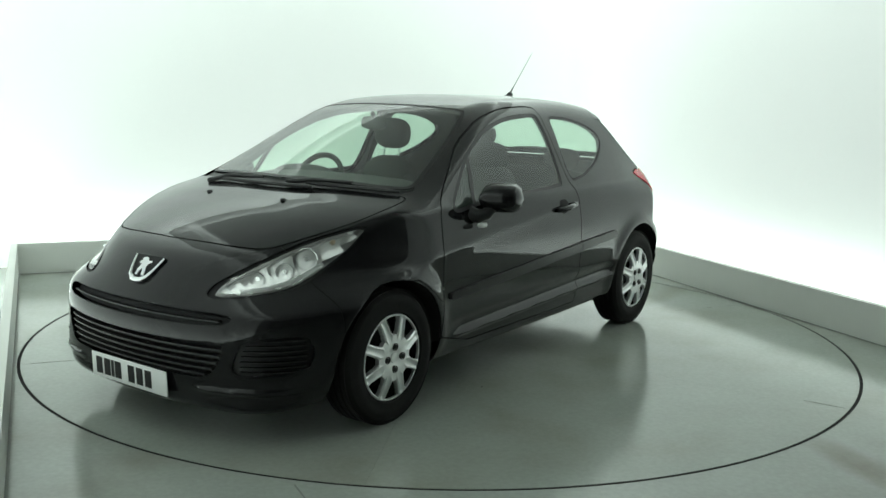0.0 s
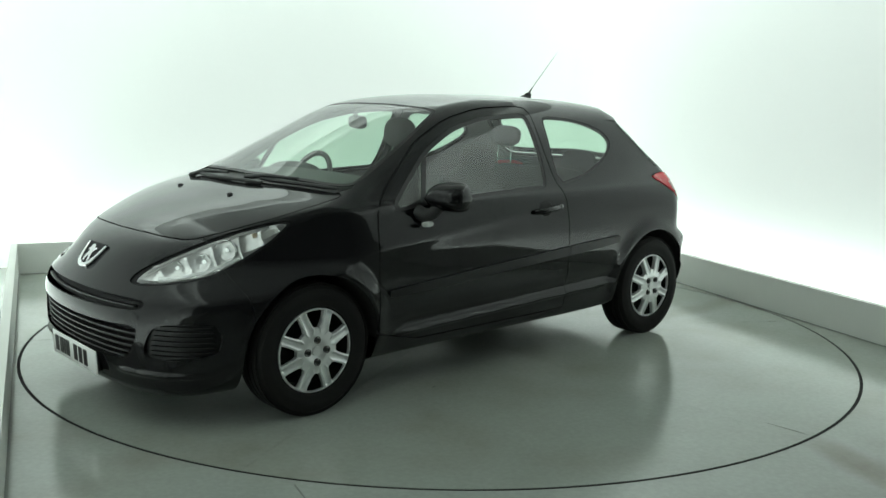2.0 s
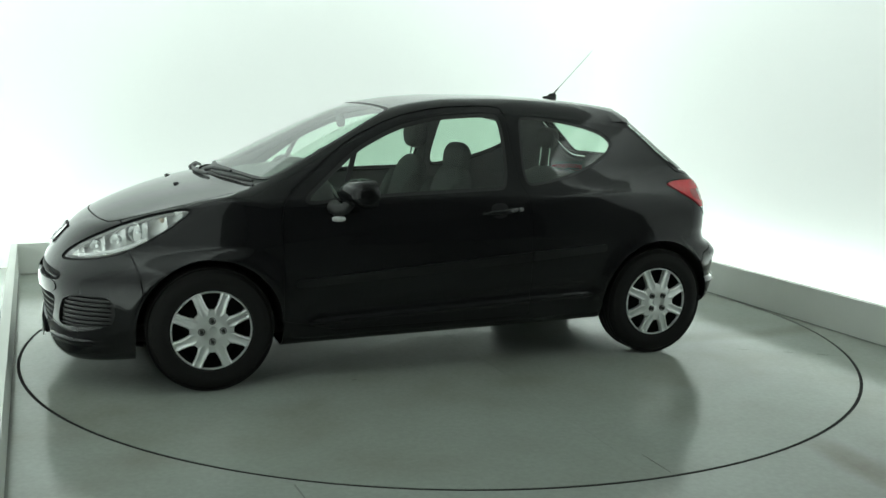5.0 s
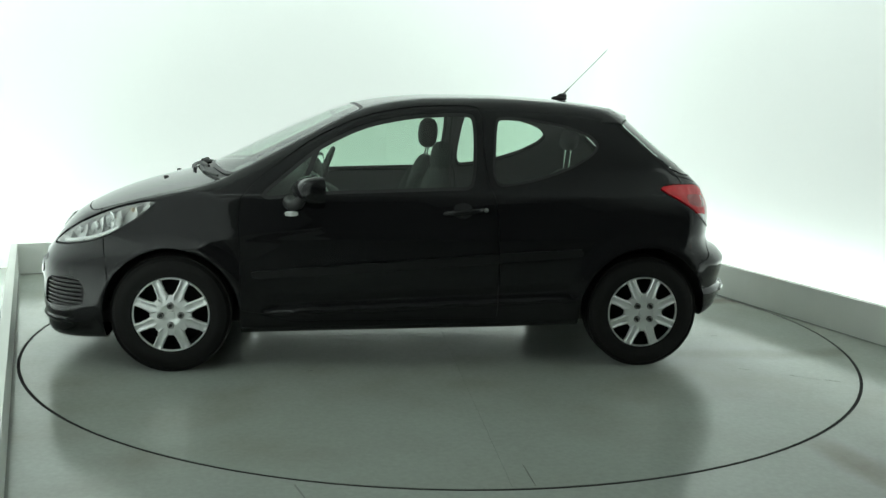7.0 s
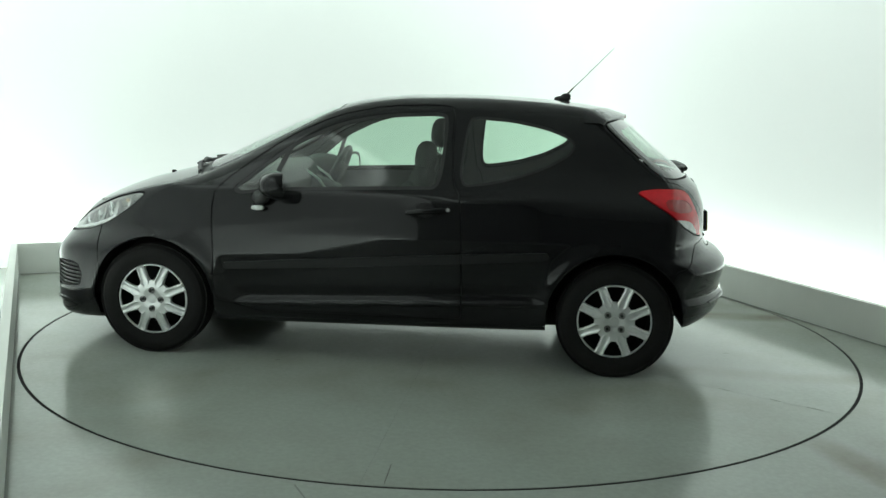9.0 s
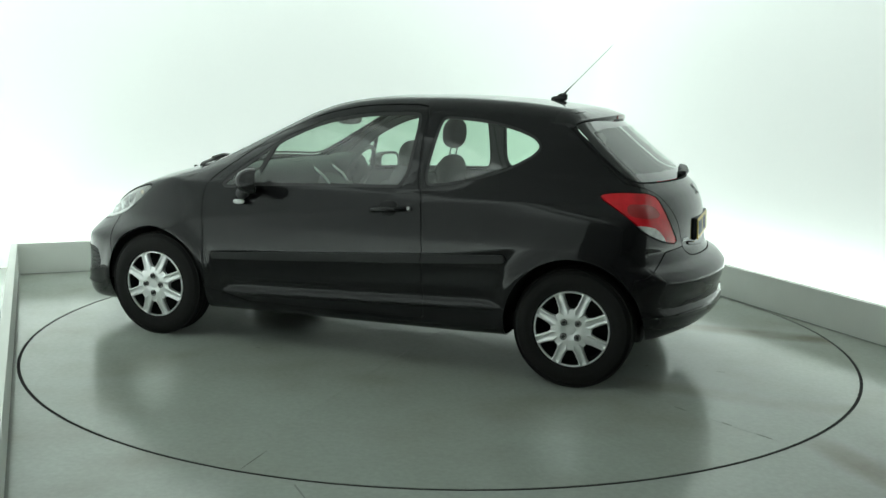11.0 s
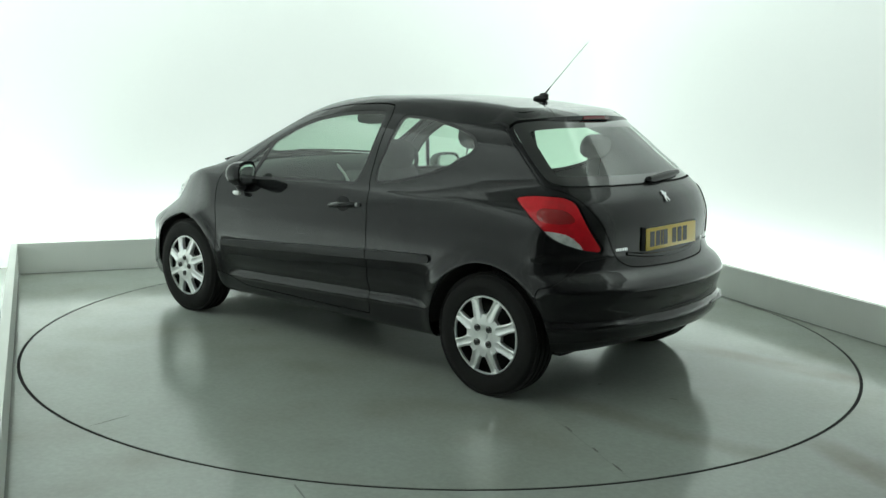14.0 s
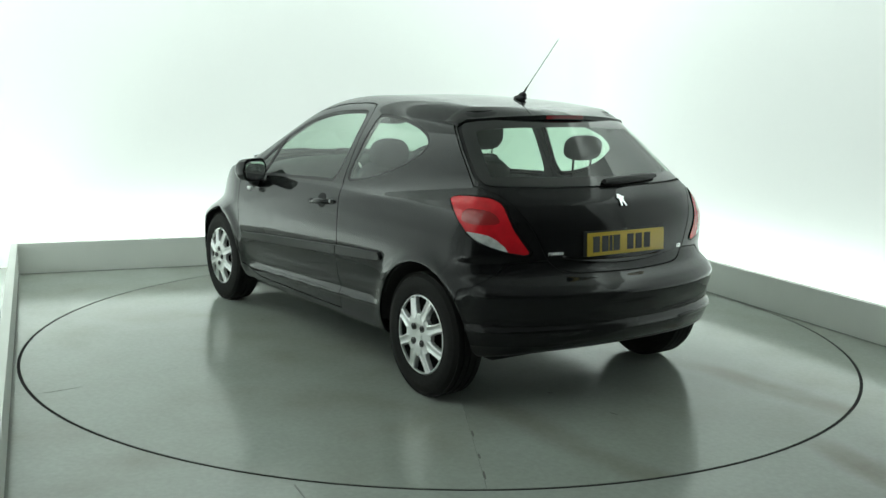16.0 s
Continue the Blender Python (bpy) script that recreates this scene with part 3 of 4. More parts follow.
# windscreen, cowl, bonnet
on_top = lambda x, y, z: (z > 0.70) & (x > 0.1)
screen = poly_field([(1.13, -0.2), (1.13, 0), (1.10, 0.3), (1.035, 0.55), (0.985, 0.66), (0.94, 0.685), (0.70, 0.632), (0.50, 0.580), (0.33, 0.525), (0.275, 0.49), (0.30, 0.3), (0.325, 0), (0.325, -0.2)], 2)
glass_screen, seal, rest = carve(rest, seen_from("xy", screen, on_top), 0.010)
seals += seal
bonnet_f = poly_field([(1.805, -0.2), (1.805, 0), (1.795, 0.17), (1.765, 0.36), (1.715, 0.50), (1.55, 0.612), (1.36, 0.705), (1.15, 0.735), (1.03, 0.728), (1.085, 0.6), (1.18, 0.3), (1.215, 0), (1.215, -0.2)], 2)
bonnet, seal, rest = carve(rest, seen_from("xy", bonnet_f, on_top), 0.0032)
gaps += seal
cowl_f = poly_field([(1.30, -0.2), (1.25, 0.3), (1.10, 0.66), (0.965, 0.715), (0.93, 0.66), (1.0, 0.3), (1.0, -0.2)], 1)
cowl, rest = split(rest, seen_from("xy", cowl_f, on_top))

# headlamps
lamp_f = poly_field([(1.945, 0.626), (1.90, 0.672), (1.80, 0.738), (1.68, 0.798), (1.55, 0.850), (1.42, 0.884), (1.335, 0.896), (1.38, 0.852), (1.45, 0.795), (1.596, 0.706), (1.70, 0.668), (1.80, 0.648), (1.90, 0.632)], 2)
headlamp, seal, rest = carve(rest, seen_from("xz", lamp_f, lambda x, y, z: (y > 0.25) & (x > 1.2)), 0.0048)
gaps += seal

# tail lamps
tail_f = poly_field([(-1.345, 0.990), (-1.45, 1.008), (-1.62, 1.006), (-1.69, 0.885), (-1.738, 0.738), (-1.68, 0.764), (-1.61, 0.810), (-1.535, 0.880), (-1.43, 0.942)], 2)
taillamp, seal, rest = carve(rest, seen_from("xz", tail_f, lambda x, y, z: (y > 0.3) & (x < -1.2)), 0.0032)
gaps += seal

# rear window and tailgate
behind = lambda x, y, z: (x < -1.05)
rear_f = poly_field([(-0.3, 1.048), (0.60, 1.050), (0.672, 1.060), (0.628, 1.20), (0.572, 1.335), (0.50, 1.352), (0.3, 1.364), (-0.3, 1.370)], 2)
def bounded(field, x0):
    """The rear fields end at a slanted plane on the flanks."""
    return lambda x, y, z: np.maximum(np.where(x < -0.8, field(y, z), 1.0), (x - x0 + 1.15 * np.clip(1.325 - z, -1, 0.30)) / 1.52)
glass_rear, seal, rest = carve(rest, bounded(rear_f, -1.17), 0.005)
gaps += seal
gate_f = poly_field([(-0.3, 0.652), (0.30, 0.658), (0.40, 0.672), (0.462, 0.725), (0.53, 0.87), (0.62, 1.01), (0.70, 1.055), (0.655, 1.20), (0.60, 1.35), (0.55, 1.385), (0.3, 1.400), (-0.3, 1.405)], 2)
gate, seal, rest = carve(rest, bounded(gate_f, -1.145), 0.003)
gaps += seal

# bumpers
def rear_bumper_field(x, y, z):
    v = poly_field([(-1.50, 0.05), (-1.56, 0.585), (-1.65, 0.605), (-1.70, 0.735), (-2.3, 0.735), (-2.3, 0.05)], 1)(x, z)
    return np.where(x < -1.3, v, 1.0)
rear_bumper, seal, rest = carve(rest, rear_bumper_field, 0.003)
gaps += seal
def front_bumper_field(x, y, z):
    v = poly_field([(1.56, 0.05), (1.585, 0.56), (1.635, 0.69), (1.68, 0.90), (2.4, 0.90), (2.4, 0.05)], 1)(x, z)
    return np.where(x > 1.4, v, 1.0)
front_bumper, seal, rest = carve(rest, front_bumper_field, 0.003)
gaps += seal
ahead = lambda x, y, z: x > 1.55
slot_f = poly_field([(-0.3, 0.580), (0.3, 0.577), (0.52, 0.574), (0.555, 0.556), (0.52, 0.530), (0.3, 0.522), (-0.3, 0.519)], 1)
slot, front_bumper = split(front_bumper, seen_from("yz", slot_f, ahead))
bar_f = poly_field([(-0.3, 0.517), (0.3, 0.520), (0.50, 0.530), (0.545, 0.500), (0.50, 0.470), (0.3, 0.462), (-0.3, 0.455)], 1)
grille_bar, front_bumper = split(front_bumper, seen_from("yz", bar_f, ahead))
grille_f = poly_field([(-0.3, 0.452), (0.3, 0.456), (0.53, 0.468), (0.520, 0.40), (0.478, 0.325), (0.40, 0.302), (-0.3, 0.298)], 1)
grille, front_bumper = split(front_bumper, seen_from("yz", grille_f, ahead))
fog_f = poly_field([(0.590, 0.452), (0.64, 0.482), (0.772, 0.492), (0.785, 0.42), (0.772, 0.338), (0.60, 0.326), (0.560, 0.340), (0.565, 0.39)], 1)
fog, front_bumper = split(front_bumper, seen_from("yz", fog_f, ahead))
lip, front_bumper = split(front_bumper, lambda x, y, z: z - 0.262 - 0.03 * (y > 0.55))
valance, rear_bumper = split(rear_bumper, lambda x, y, z: z - 0.335)

# doors, then wings, quarters and roof
door_f = poly_field([(0.918, 0.262), (0.916, 0.607), (0.922, 0.90), (0.86, 0.985), (0.70, 1.108), (0.53, 1.232), (0.28, 1.345), (0.02, 1.400), (-0.28, 1.414), (-0.375, 1.400), (-0.372, 1.20), (-0.392, 1.00), (-0.428, 0.949), (-0.448, 0.73), (-0.456, 0.290), (-0.44, 0.272)], 1)
door, seal, rest = carve(rest, seen_from("xz", door_f, lambda x, y, z: y > 0.35), 0.0032)
gaps += seal
wing, rest = split(rest, lambda x, y, z: np.where(z < 1.05, 0.92 - x, 1.0))
strip_f = poly_field([(0.85, 0.543), (0.86, 0.522), (0.845, 0.497), (-0.90, 0.617), (-0.915, 0.640), (-0.895, 0.668)], 1)
f_strip = seen_from("xz", strip_f, lambda x, y, z: y > 0.5)
strip_door, _ = split(door, f_strip)
strip_quarter, _ = split(rest, f_strip)
sill, rest = split(rest, lambda x, y, z: np.where((x < 0.93) & (x > -1.0), z - 0.268, 1.0))

emit("body_shell", rest, M_PAINT, car, joined=True, label="gloss black roof and rear quarters")
emit("front_wing", wing, M_PAINT, car)
emit("sill", sill, M_PAINT, car)
bonnet_ob = emit("bonnet", bonnet, M_PAINT, car, joined=True)[0]
doors = emit("door", door, M_PAINT, car)
tailgate = emit("tailgate", gate, M_PAINT, car, joined=True)[0]
bumper_front = emit("front_bumper", front_bumper, M_PAINT, car, joined=True, rim=0.02)[0]
bumper_rear = emit("rear_bumper", rear_bumper, M_PAINT, car, joined=True)[0]
emit("lip_spoiler", lip, M_PAINT, bumper_front, joined=True)
emit("valance", valance, M_STRIP, bumper_rear, joined=True, label="black plastic lower valance")
emit("cowl_panel", cowl, M_TRIM, car, joined=True, push=-0.012, rim=0.0, label="black plastic scuttle below the windscreen")
emit("windscreen", glass_screen, M_GLASS, car, joined=True, push=-0.002, rim=0.0, label="green-tinted laminated windscreen")
for ob_door, ob_glass, ob_tri, ob_strut in zip(doors, emit("door_glass", glass_side, M_GLASS, car, push=-0.004, rim=0.0), emit("corner_glass", glass_tri, M_GLASS, car, push=-0.004, rim=0.0), emit("glass_strut", strut_f, M_TRIM, car, push=-0.001)):
    for o in (ob_glass, ob_tri, ob_strut):
        o.parent = ob_door
emit("quarter_glass", glass_quarter, M_GLASS, car, push=-0.002, rim=0.0)
emit("window_seal", seals, M_TRIM, car, joined=True, push=-0.002, rim=0.006)
emit("shut_line", gaps, M_GAP, car, joined=True, push=-0.009, rim=0.0)
for d, o in zip(doors, emit("rubbing_strip", strip_door, M_STRIP, car, push=0.013, rim=0.014, label="black plastic rubbing strip")):
    o.parent = d
emit("rubbing_strip", strip_quarter, M_STRIP, car, push=0.013, rim=0.014, label="black plastic rubbing strip")
# rear window: clear middle, black printed border
mid_glass, frit = split(glass_rear, bounded(rear_f, -1.17), -0.045)
o = emit("rear_glass", mid_glass, M_REARGLASS, tailgate, joined=True, push=-0.002, rim=0.0)
M_FRIT = plain("black_printed_glass_border", (0.006, 0.007, 0.007), 0.05, coat=1.0)
emit("glass_border", frit, M_FRIT, tailgate, joined=True, push=-0.002, rim=0.0)
# grilles set back behind the bumper's skin
emit("upper_slot", slot, M_GAP, bumper_front, joined=True, push=-0.035, rim=-0.034)
emit("grille_back", grille, M_GAP, bumper_front, joined=True, push=-0.05, rim=-0.049)
emit("grille_bar", grille_bar, M_PAINT, bumper_front, joined=True, push=0.004, rim=0.02)
emit("fog_recess", fog, M_STRIP, bumper_front, push=-0.018, rim=-0.017)


def bow_slat(bm, z, half, back, tall, deep, n=22, y0=None):
    """A bar that follows the bumper's bow at one height."""
    ys = np.linspace(-half if y0 is None else y0, half, n)
    rows = []
    for y in ys:
        x = front_x(y, z) - back
        rows.append([bm.verts.new((x + a, y, z + c)) for a, c in ((0, -tall * 0.3), (0, tall * 0.3), (-deep * 0.4, tall / 2), (-deep, tall / 2), (-deep, -tall / 2), (-deep * 0.4, -tall / 2))])
    for r0, r1 in zip(rows, rows[1:]):
        for k in range(6):
            bm.faces.new((r0[k], r0[(k + 1) % 6], r1[(k + 1) % 6], r1[k]))
    bm.faces.new(rows[0])
    bm.faces.new(rows[-1])
    return bm


for z, half in ((0.428, 0.512), (0.400, 0.504), (0.372, 0.490), (0.344, 0.470), (0.318, 0.435)):
    part("grille_slat", bow_slat(bmesh.new(), z, half, 0.010, 0.011, 0.03), M_TRIM, bumper_front)
part("grille_slat", bow_slat(bmesh.new(), 0.542, 0.49, 0.010, 0.009, 0.02), M_TRIM, bumper_front)
for sg in (1, -1):
    for z in (0.472, 0.450, 0.428, 0.406, 0.384, 0.362, 0.342):
        bm = bow_slat(bmesh.new(), z, 0.766, 0.004, 0.008, 0.016, 8, 0.588 + 0.35 * max(0, z - 0.40))
        if sg < 0:
            bmesh.ops.transform(bm, matrix=Matrix.Diagonal((1, -1, 1, 1)), verts=bm.verts[:])
        part("fog_louvre", bm, M_STRIP, bumper_front)

# cabin lining: the inside of every painted panel
emit("cabin_lining", [f for f in rest + door + gate if min(SK_P[i][2] for i in f) > 0.45], M_LINER, car, joined=True, push=-0.028, rim=0.0, label="dark grey cabin lining")

# lamps
LAMP_LOW = curve1d([1.38, 1.45, 1.596, 1.70, 1.80, 1.945], [0.852, 0.795, 0.706, 0.668, 0.648, 0.626])
LAMP_HIGH = curve1d([1.38, 1.42, 1.55, 1.68, 1.80, 1.90, 1.945], [0.890, 0.880, 0.846, 0.796, 0.737, 0.672, 0.632])
bezels = emit("headlamp", headlamp, M_CLEAR, car, push=-0.001, rim=0.0, label="clear swept-back headlamp")
bowls = emit("reflector", headlamp, M_LAMPIN, car, push=-0.090, rim=-0.087)
for sg, lens, bowl in zip((1, -1), bezels, bowls):
    bowl.parent = lens
    for x, y, z, r in ((1.795, 0.545, 0.694, 0.030), (1.700, 0.58, 0.722, 0.036), (1.610, 0.60, 0.770, 0.046)):
        yy = flank(x, z)
        m = Matrix.Translation((x - 0.03, (yy - 0.030) * sg, z)) @ Matrix.Rotation(radians(36 * sg), 4, "Z") @ Matrix.Rotation(radians(-90), 4, "Z")
        bm = bmesh.new()
        lathe(bm, [(r, 0.030), (r * 1.05, 0.026), (r * 0.98, 0.0), (r * 0.7, -0.02), (r * 0.35, -0.03), (0.3 * r, 0.0), (0.22 * r, 0.012), (0.01, 0.016)], 28, "Y", m)
        part("lamp_bowl", bm, M_REFLECTOR, lens)
    m = Matrix.Translation((1.475, (flank(1.475, 0.835) - 0.035) * sg, 0.835))
    part("indicator_bulb", blob(bmesh.new(), 0.03, 0.02, 0.03, m, 2.2, 16), M_AMBER, lens, "amber indicator bulb")
    # stepped reflector chambers: each leans towards the road, deep at its front end, shallow at its rear
    for xa, xb in ((1.905, 1.835), (1.830, 1.740), (1.735, 1.645), (1.640, 1.545), (1.540, 1.455), (1.450, 1.385)):
        bm = bmesh.new()
        rows = []
        for i in range(7):
            u = i / 6
            x = xa + (xb - xa) * u
            z0, z1 = float(LAMP_LOW(x)) + 0.006, float(LAMP_HIGH(x)) - 0.010
            row = []
            for j in range(7):
                v = j / 6
                deep = 0.070 * (1 - u) ** 1.4 + 0.012 + 0.018 * math.sin(math.pi * v)
                z = z0 + (z1 - z0) * v
                row.append(bm.verts.new((x, (flank(x, z) - deep) * sg, z)))
            rows.append(row)
        rows.append([bm.verts.new((xb - 0.002, v.co.y - 0.075 * sg, v.co.z)) for v in rows[-1]])
        for r0, r1 in zip(rows, rows[1:]):
            for j in range(6):
                bm.faces.new((r0[j], r0[j + 1], r1[j + 1], r1[j]))
        part("lamp_chamber", bm, M_LAMPIN, lens)
    # bright brow along the upper edge
    bm = bmesh.new()
    tube(bm, [(x, (flank(x, z) - 0.016) * sg, z) for x, z in ((1.88, 0.668), (1.80, 0.718), (1.70, 0.770), (1.60, 0.812), (1.50, 0.846), (1.42, 0.866))], 0.007, 8)
    part("lamp_brow", bm, M_STEEL, lens)
    # dark mask between the bowls
    bm = bmesh.new()
    tube(bm, [(x, (flank(x, z) - 0.022) * sg, z) for x, z in ((1.86, 0.648), (1.78, 0.662), (1.70, 0.680), (1.62, 0.708), (1.55, 0.742))], 0.010, 8)
    part("lamp_mask", bm, M_SILVER, lens)

clear_f = poly_field([(-1.52, 0.855), (-1.60, 0.853), (-1.65, 0.836), (-1.688, 0.775), (-1.69, 0.70), (-1.56, 0.72), (-1.50, 0.80)], 1)
clear_part, red_part = split(taillamp, seen_from("xz", clear_f))
chamber_f = poly_field([(-1.50, 0.955), (-1.62, 0.952), (-1.665, 0.89), (-1.60, 0.885), (-1.52, 0.90)], 2)
chamber, red_part = split(red_part, seen_from("xz", chamber_f))
tails = emit("tail_lamp", red_part, M_RED, car, push=0.004, rim=0.014, label="red wrap-round tail lamp")
for t_ob, o in zip(tails, emit("reversing_lens", clear_part, M_WHITELENS, car, push=0.004, rim=0.014, label="clear reversing lamp lens")):
    o.parent = t_ob
for t_ob, o in zip(tails, emit("brake_chamber", chamber, M_REDMID, car, push=0.003, rim=0.0, label="darker red brake lamp chamber")):
    o.parent = t_ob


# ---------- wheels ----------
def wheel(parent, x, side):
    hub = new("wheel")
    hub.parent = parent
    hub.matrix_basis = pose(x, side * 0.752, HUB_Z, 0, 0, 0 if side > 0 else 180)
    R, W = 0.309, 0.185
    bm = bmesh.new()
    prof = [(0.188, -W / 2 + 0.012), (0.200, -W / 2), (0.245, -W / 2 - 0.006), (0.283, -W / 2 + 0.006), (0.299, -W / 2 + 0.026)]
    for k in range(4):
        a = -W / 2 + 0.030 + k * 0.0365
        prof += [(R - 0.001, a), (R, a + 0.027), (R - 0.008, a + 0.0285), (R - 0.008, a + 0.033)]
    prof = prof[:-2] + [(0.299, W / 2 - 0.026), (0.283, W / 2 - 0.006), (0.262, W / 2 + 0.002), (0.245, W / 2 + 0.006), (0.232, W / 2 + 0.003), (0.205, W / 2), (0.196, W / 2 - 0.012), (0.188, W / 2 - 0.02), (0.188, -W / 2 + 0.012)]
    lathe(bm, prof, 72)
    part("tyre", bm, M_TYRE, hub, smooth=30)
    bm = bmesh.new()
    lathe(bm, [(0.192, W / 2 - 0.018), (0.185, -W / 2 + 0.03), (0.10, -0.02), (0.04, 0.0), (0.01, 0.0)], 48)
    part("rim", bm, M_UNDER, hub, "black steel wheel behind the cover")
    # eight-spoke cover: polar sheet with eight openings
    bm = bmesh.new()
    nr, na = 36, 320
    rr = [0.198 * (k / nr) ** 0.9 + 0.0005 for k in range(nr + 1)]

    def open_half(r):
        """Half width of an opening at radius r: pointed inwards, wide at the rim."""
        return 0.013 + 0.034 * max(0.0, (r - 0.106) / 0.074) ** 0.8

    def off_opening(r, a):
        s = a / (2 * math.pi / 8)
        return abs(s - round(s)) * (2 * math.pi / 8) * r

    def height(r, a):
        d = off_opening(r, a)
        dome = 0.006 + 0.022 * (1 - (r / 0.2) ** 2)
        hubdip = -0.010 * math.exp(-(r / 0.045) ** 4)
        fade = min(1, max(0, (r - 0.080) / 0.025)) * min(1, max(0, (0.198 - r) / 0.012))
        bevel = 0.0070 * math.exp(-((d - open_half(r) - 0.007) / 0.0050) ** 2) * fade
        sunk = -0.003 * math.exp(-((math.pi / 8 * r - d) / 0.012) ** 2) * fade
        lipz = 0.006 * math.exp(-((r - 0.192) / 0.006) ** 2)
        return W / 2 - 0.018 + dome + hubdip + bevel + sunk + lipz

    def hole(r, a):
        return 0.106 < r < 0.187 and off_opening(r, a) < open_half(r)
    grid = {}
    for i, r in enumerate(rr):
        for k in range(na):
            a = 2 * math.pi * k / na
            grid[i, k] = bm.verts.new((r * math.cos(a), height(r, a), r * math.sin(a)))
    for i in range(nr):
        for k in range(na):
            a, r = 2 * math.pi * (k + 0.5) / na, (rr[i] + rr[i + 1]) / 2
            if not hole(r, a):
                bm.faces.new((grid[i, k], grid[i, (k + 1) % na], grid[i + 1, (k + 1) % na], grid[i + 1, k]))
    loose = [v for v in bm.verts if not v.link_faces]
    bmesh.ops.delete(bm, geom=loose, context="VERTS")
    edges = [e for e in bm.edges if e.is_boundary]
    ext = bmesh.ops.extrude_edge_only(bm, edges=edges)
    for v in ext["geom"]:
        if isinstance(v, bmesh.types.BMVert):
            v.co.y -= 0.022
    cover = part("wheel_cover", bm, M_SILVER, hub, "silver eight-spoke wheel cover")
    for k in range(4):
        a = 2 * math.pi * k / 4 + (0.0 if x > 0 else math.pi / 4)
        bm = bmesh.new()
        m = Matrix.Translation((0.052 * math.cos(a), W / 2 + 0.002, 0.052 * math.sin(a)))
        lathe(bm, [(0.017, -0.006), (0.017, 0.010), (0.014, 0.0105), (0.014, 0.004)], 20, "Y", m)
        lathe(bm, [(0.0105, 0.002), (0.0105, 0.013), (0.008, 0.015), (0.006, 0.011), (0.001, 0.011)], 6, "Y", m)
        part("wheel_bolt", bm, M_BOLT, cover)
    bm = bmesh.new()
    lathe(bm, [(0.024, W / 2 - 0.004), (0.022, W / 2 + 0.004), (0.002, W / 2 + 0.005)], 24)
    part("centre_cap", bm, M_SILVER, cover)
    return hub


for x in WHEELS:
    for side in (1, -1):
        wheel(car, x, side)
        ra = ARCH[x] + 0.006
        bm = bmesh.new()
        rows = []
        for k in range(25):
            a = math.pi * k / 24
            px, pz = x + ra * math.cos(a), HUB_Z + ra * math.sin(a)
            rows.append([bm.verts.new((px, side * y, pz)) for y in (0.50, flank(min(max(px, -1.62), 1.62), max(0.3, pz)) - 0.008)])
        for r0, r1 in zip(rows, rows[1:]):
            bm.faces.new((r0[0], r0[1], r1[1], r1[0]))
        bm.faces.new([r[0] for r in rows])
        part("arch_liner", bm, M_UNDER, car)

# floor pan and sump
bm = bmesh.new()
box(bm, 3.3, 1.30, 0.10, Matrix.Translation((0.05, 0, 0.27)), 0.03)
box(bm, 0.6, 0.9, 0.14, Matrix.Translation((1.45, 0, 0.25)), 0.04)
part("floor_pan", bm, M_UNDER, car)
for y in (0.18,):
    bm = bmesh.new()
    tube(bm, [(-0.2, y, 0.22), (-1.2, y, 0.22), (-1.5, -0.45, 0.29), (-1.58, -0.5, 0.30), (-1.62, -0.5, 0.30)], [0.025, 0.025, 0.05, 0.024, 0.024], 14)
    part("exhaust_pipe", bm, M_STEEL, car)


# ---------- fittings outside ----------
def on_flank(x, z, out=0.0, side=1):
    return Vector((x, side * (flank(x, z) + out), z))


def facing(place, normal, up=(0, 0, 1)):
    """A matrix at place whose z axis is the normal and y axis points up."""
    n = Vector(normal).normalized()
    r = Vector(up).cross(n).normalized()
    u = n.cross(r)
    return Matrix.Translation(place) @ Matrix((r, u, n)).transposed().to_4x4()


def skin_normal_at(p):
    q = np.array([[p[0], abs(p[1]), p[2]]])
    n = skin_normals(q)[0]
    return Vector((n[0], n[1] * (1 if p[1] >= 0 else -1), n[2]))


# roof spoiler with the high brake lamp
bm = bmesh.new()
rows = []
for k in range(33):
    y = -0.575 + 1.15 * k / 32
    lip = -1.330 + 0.46 * y * y
    zl = 1.379 - 0.10 * y * y - (0.02 if abs(y) > 0.56 else 0)
    x0 = lip + 0.16
    z0 = top_z(x0, y) - 0.004
    pts = [(x0, z0), (lip + 0.10, top_z(lip + 0.10, y) + 0.004), (lip + 0.03, zl + 0.013), (lip, zl + 0.002), (lip + 0.004, zl - 0.020), (lip + 0.05, zl - 0.036), (lip + 0.12, zl - 0.05)]
    rows.append([bm.verts.new((x, y, z)) for x, z in pts])
for r0, r1 in zip(rows, rows[1:]):
    for k in range(6):
        bm.faces.new((r0[k], r0[k + 1], r1[k + 1], r1[k]))
bm.faces.new(rows[0])
bm.faces.new(rows[-1])
spoiler = part("roof_spoiler", bm, M_PAINT, tailgate, smooth=40)
bm = bmesh.new()
rows = []
for k in range(9):
    y = -0.125 + 0.25 * k / 8
    lip = -1.330 + 0.46 * y * y
    zl = 1.379 - 0.10 * y * y
    rows.append([bm.verts.new((x, y, z)) for x, z in ((lip - 0.002, zl + 0.001), (lip - 0.003, zl - 0.018), (lip + 0.02, zl - 0.018), (lip + 0.02, zl + 0.0))])
for r0, r1 in zip(rows, rows[1:]):
    for k in range(4):
        bm.faces.new((r0[k], r0[(k + 1) % 4], r1[(k + 1) % 4], r1[k]))
bm.faces.new(rows[0])
bm.faces.new(rows[-1])
part("high_brake_lamp", bm, M_REDDEEP, spoiler, "dark red high-level brake lamp")


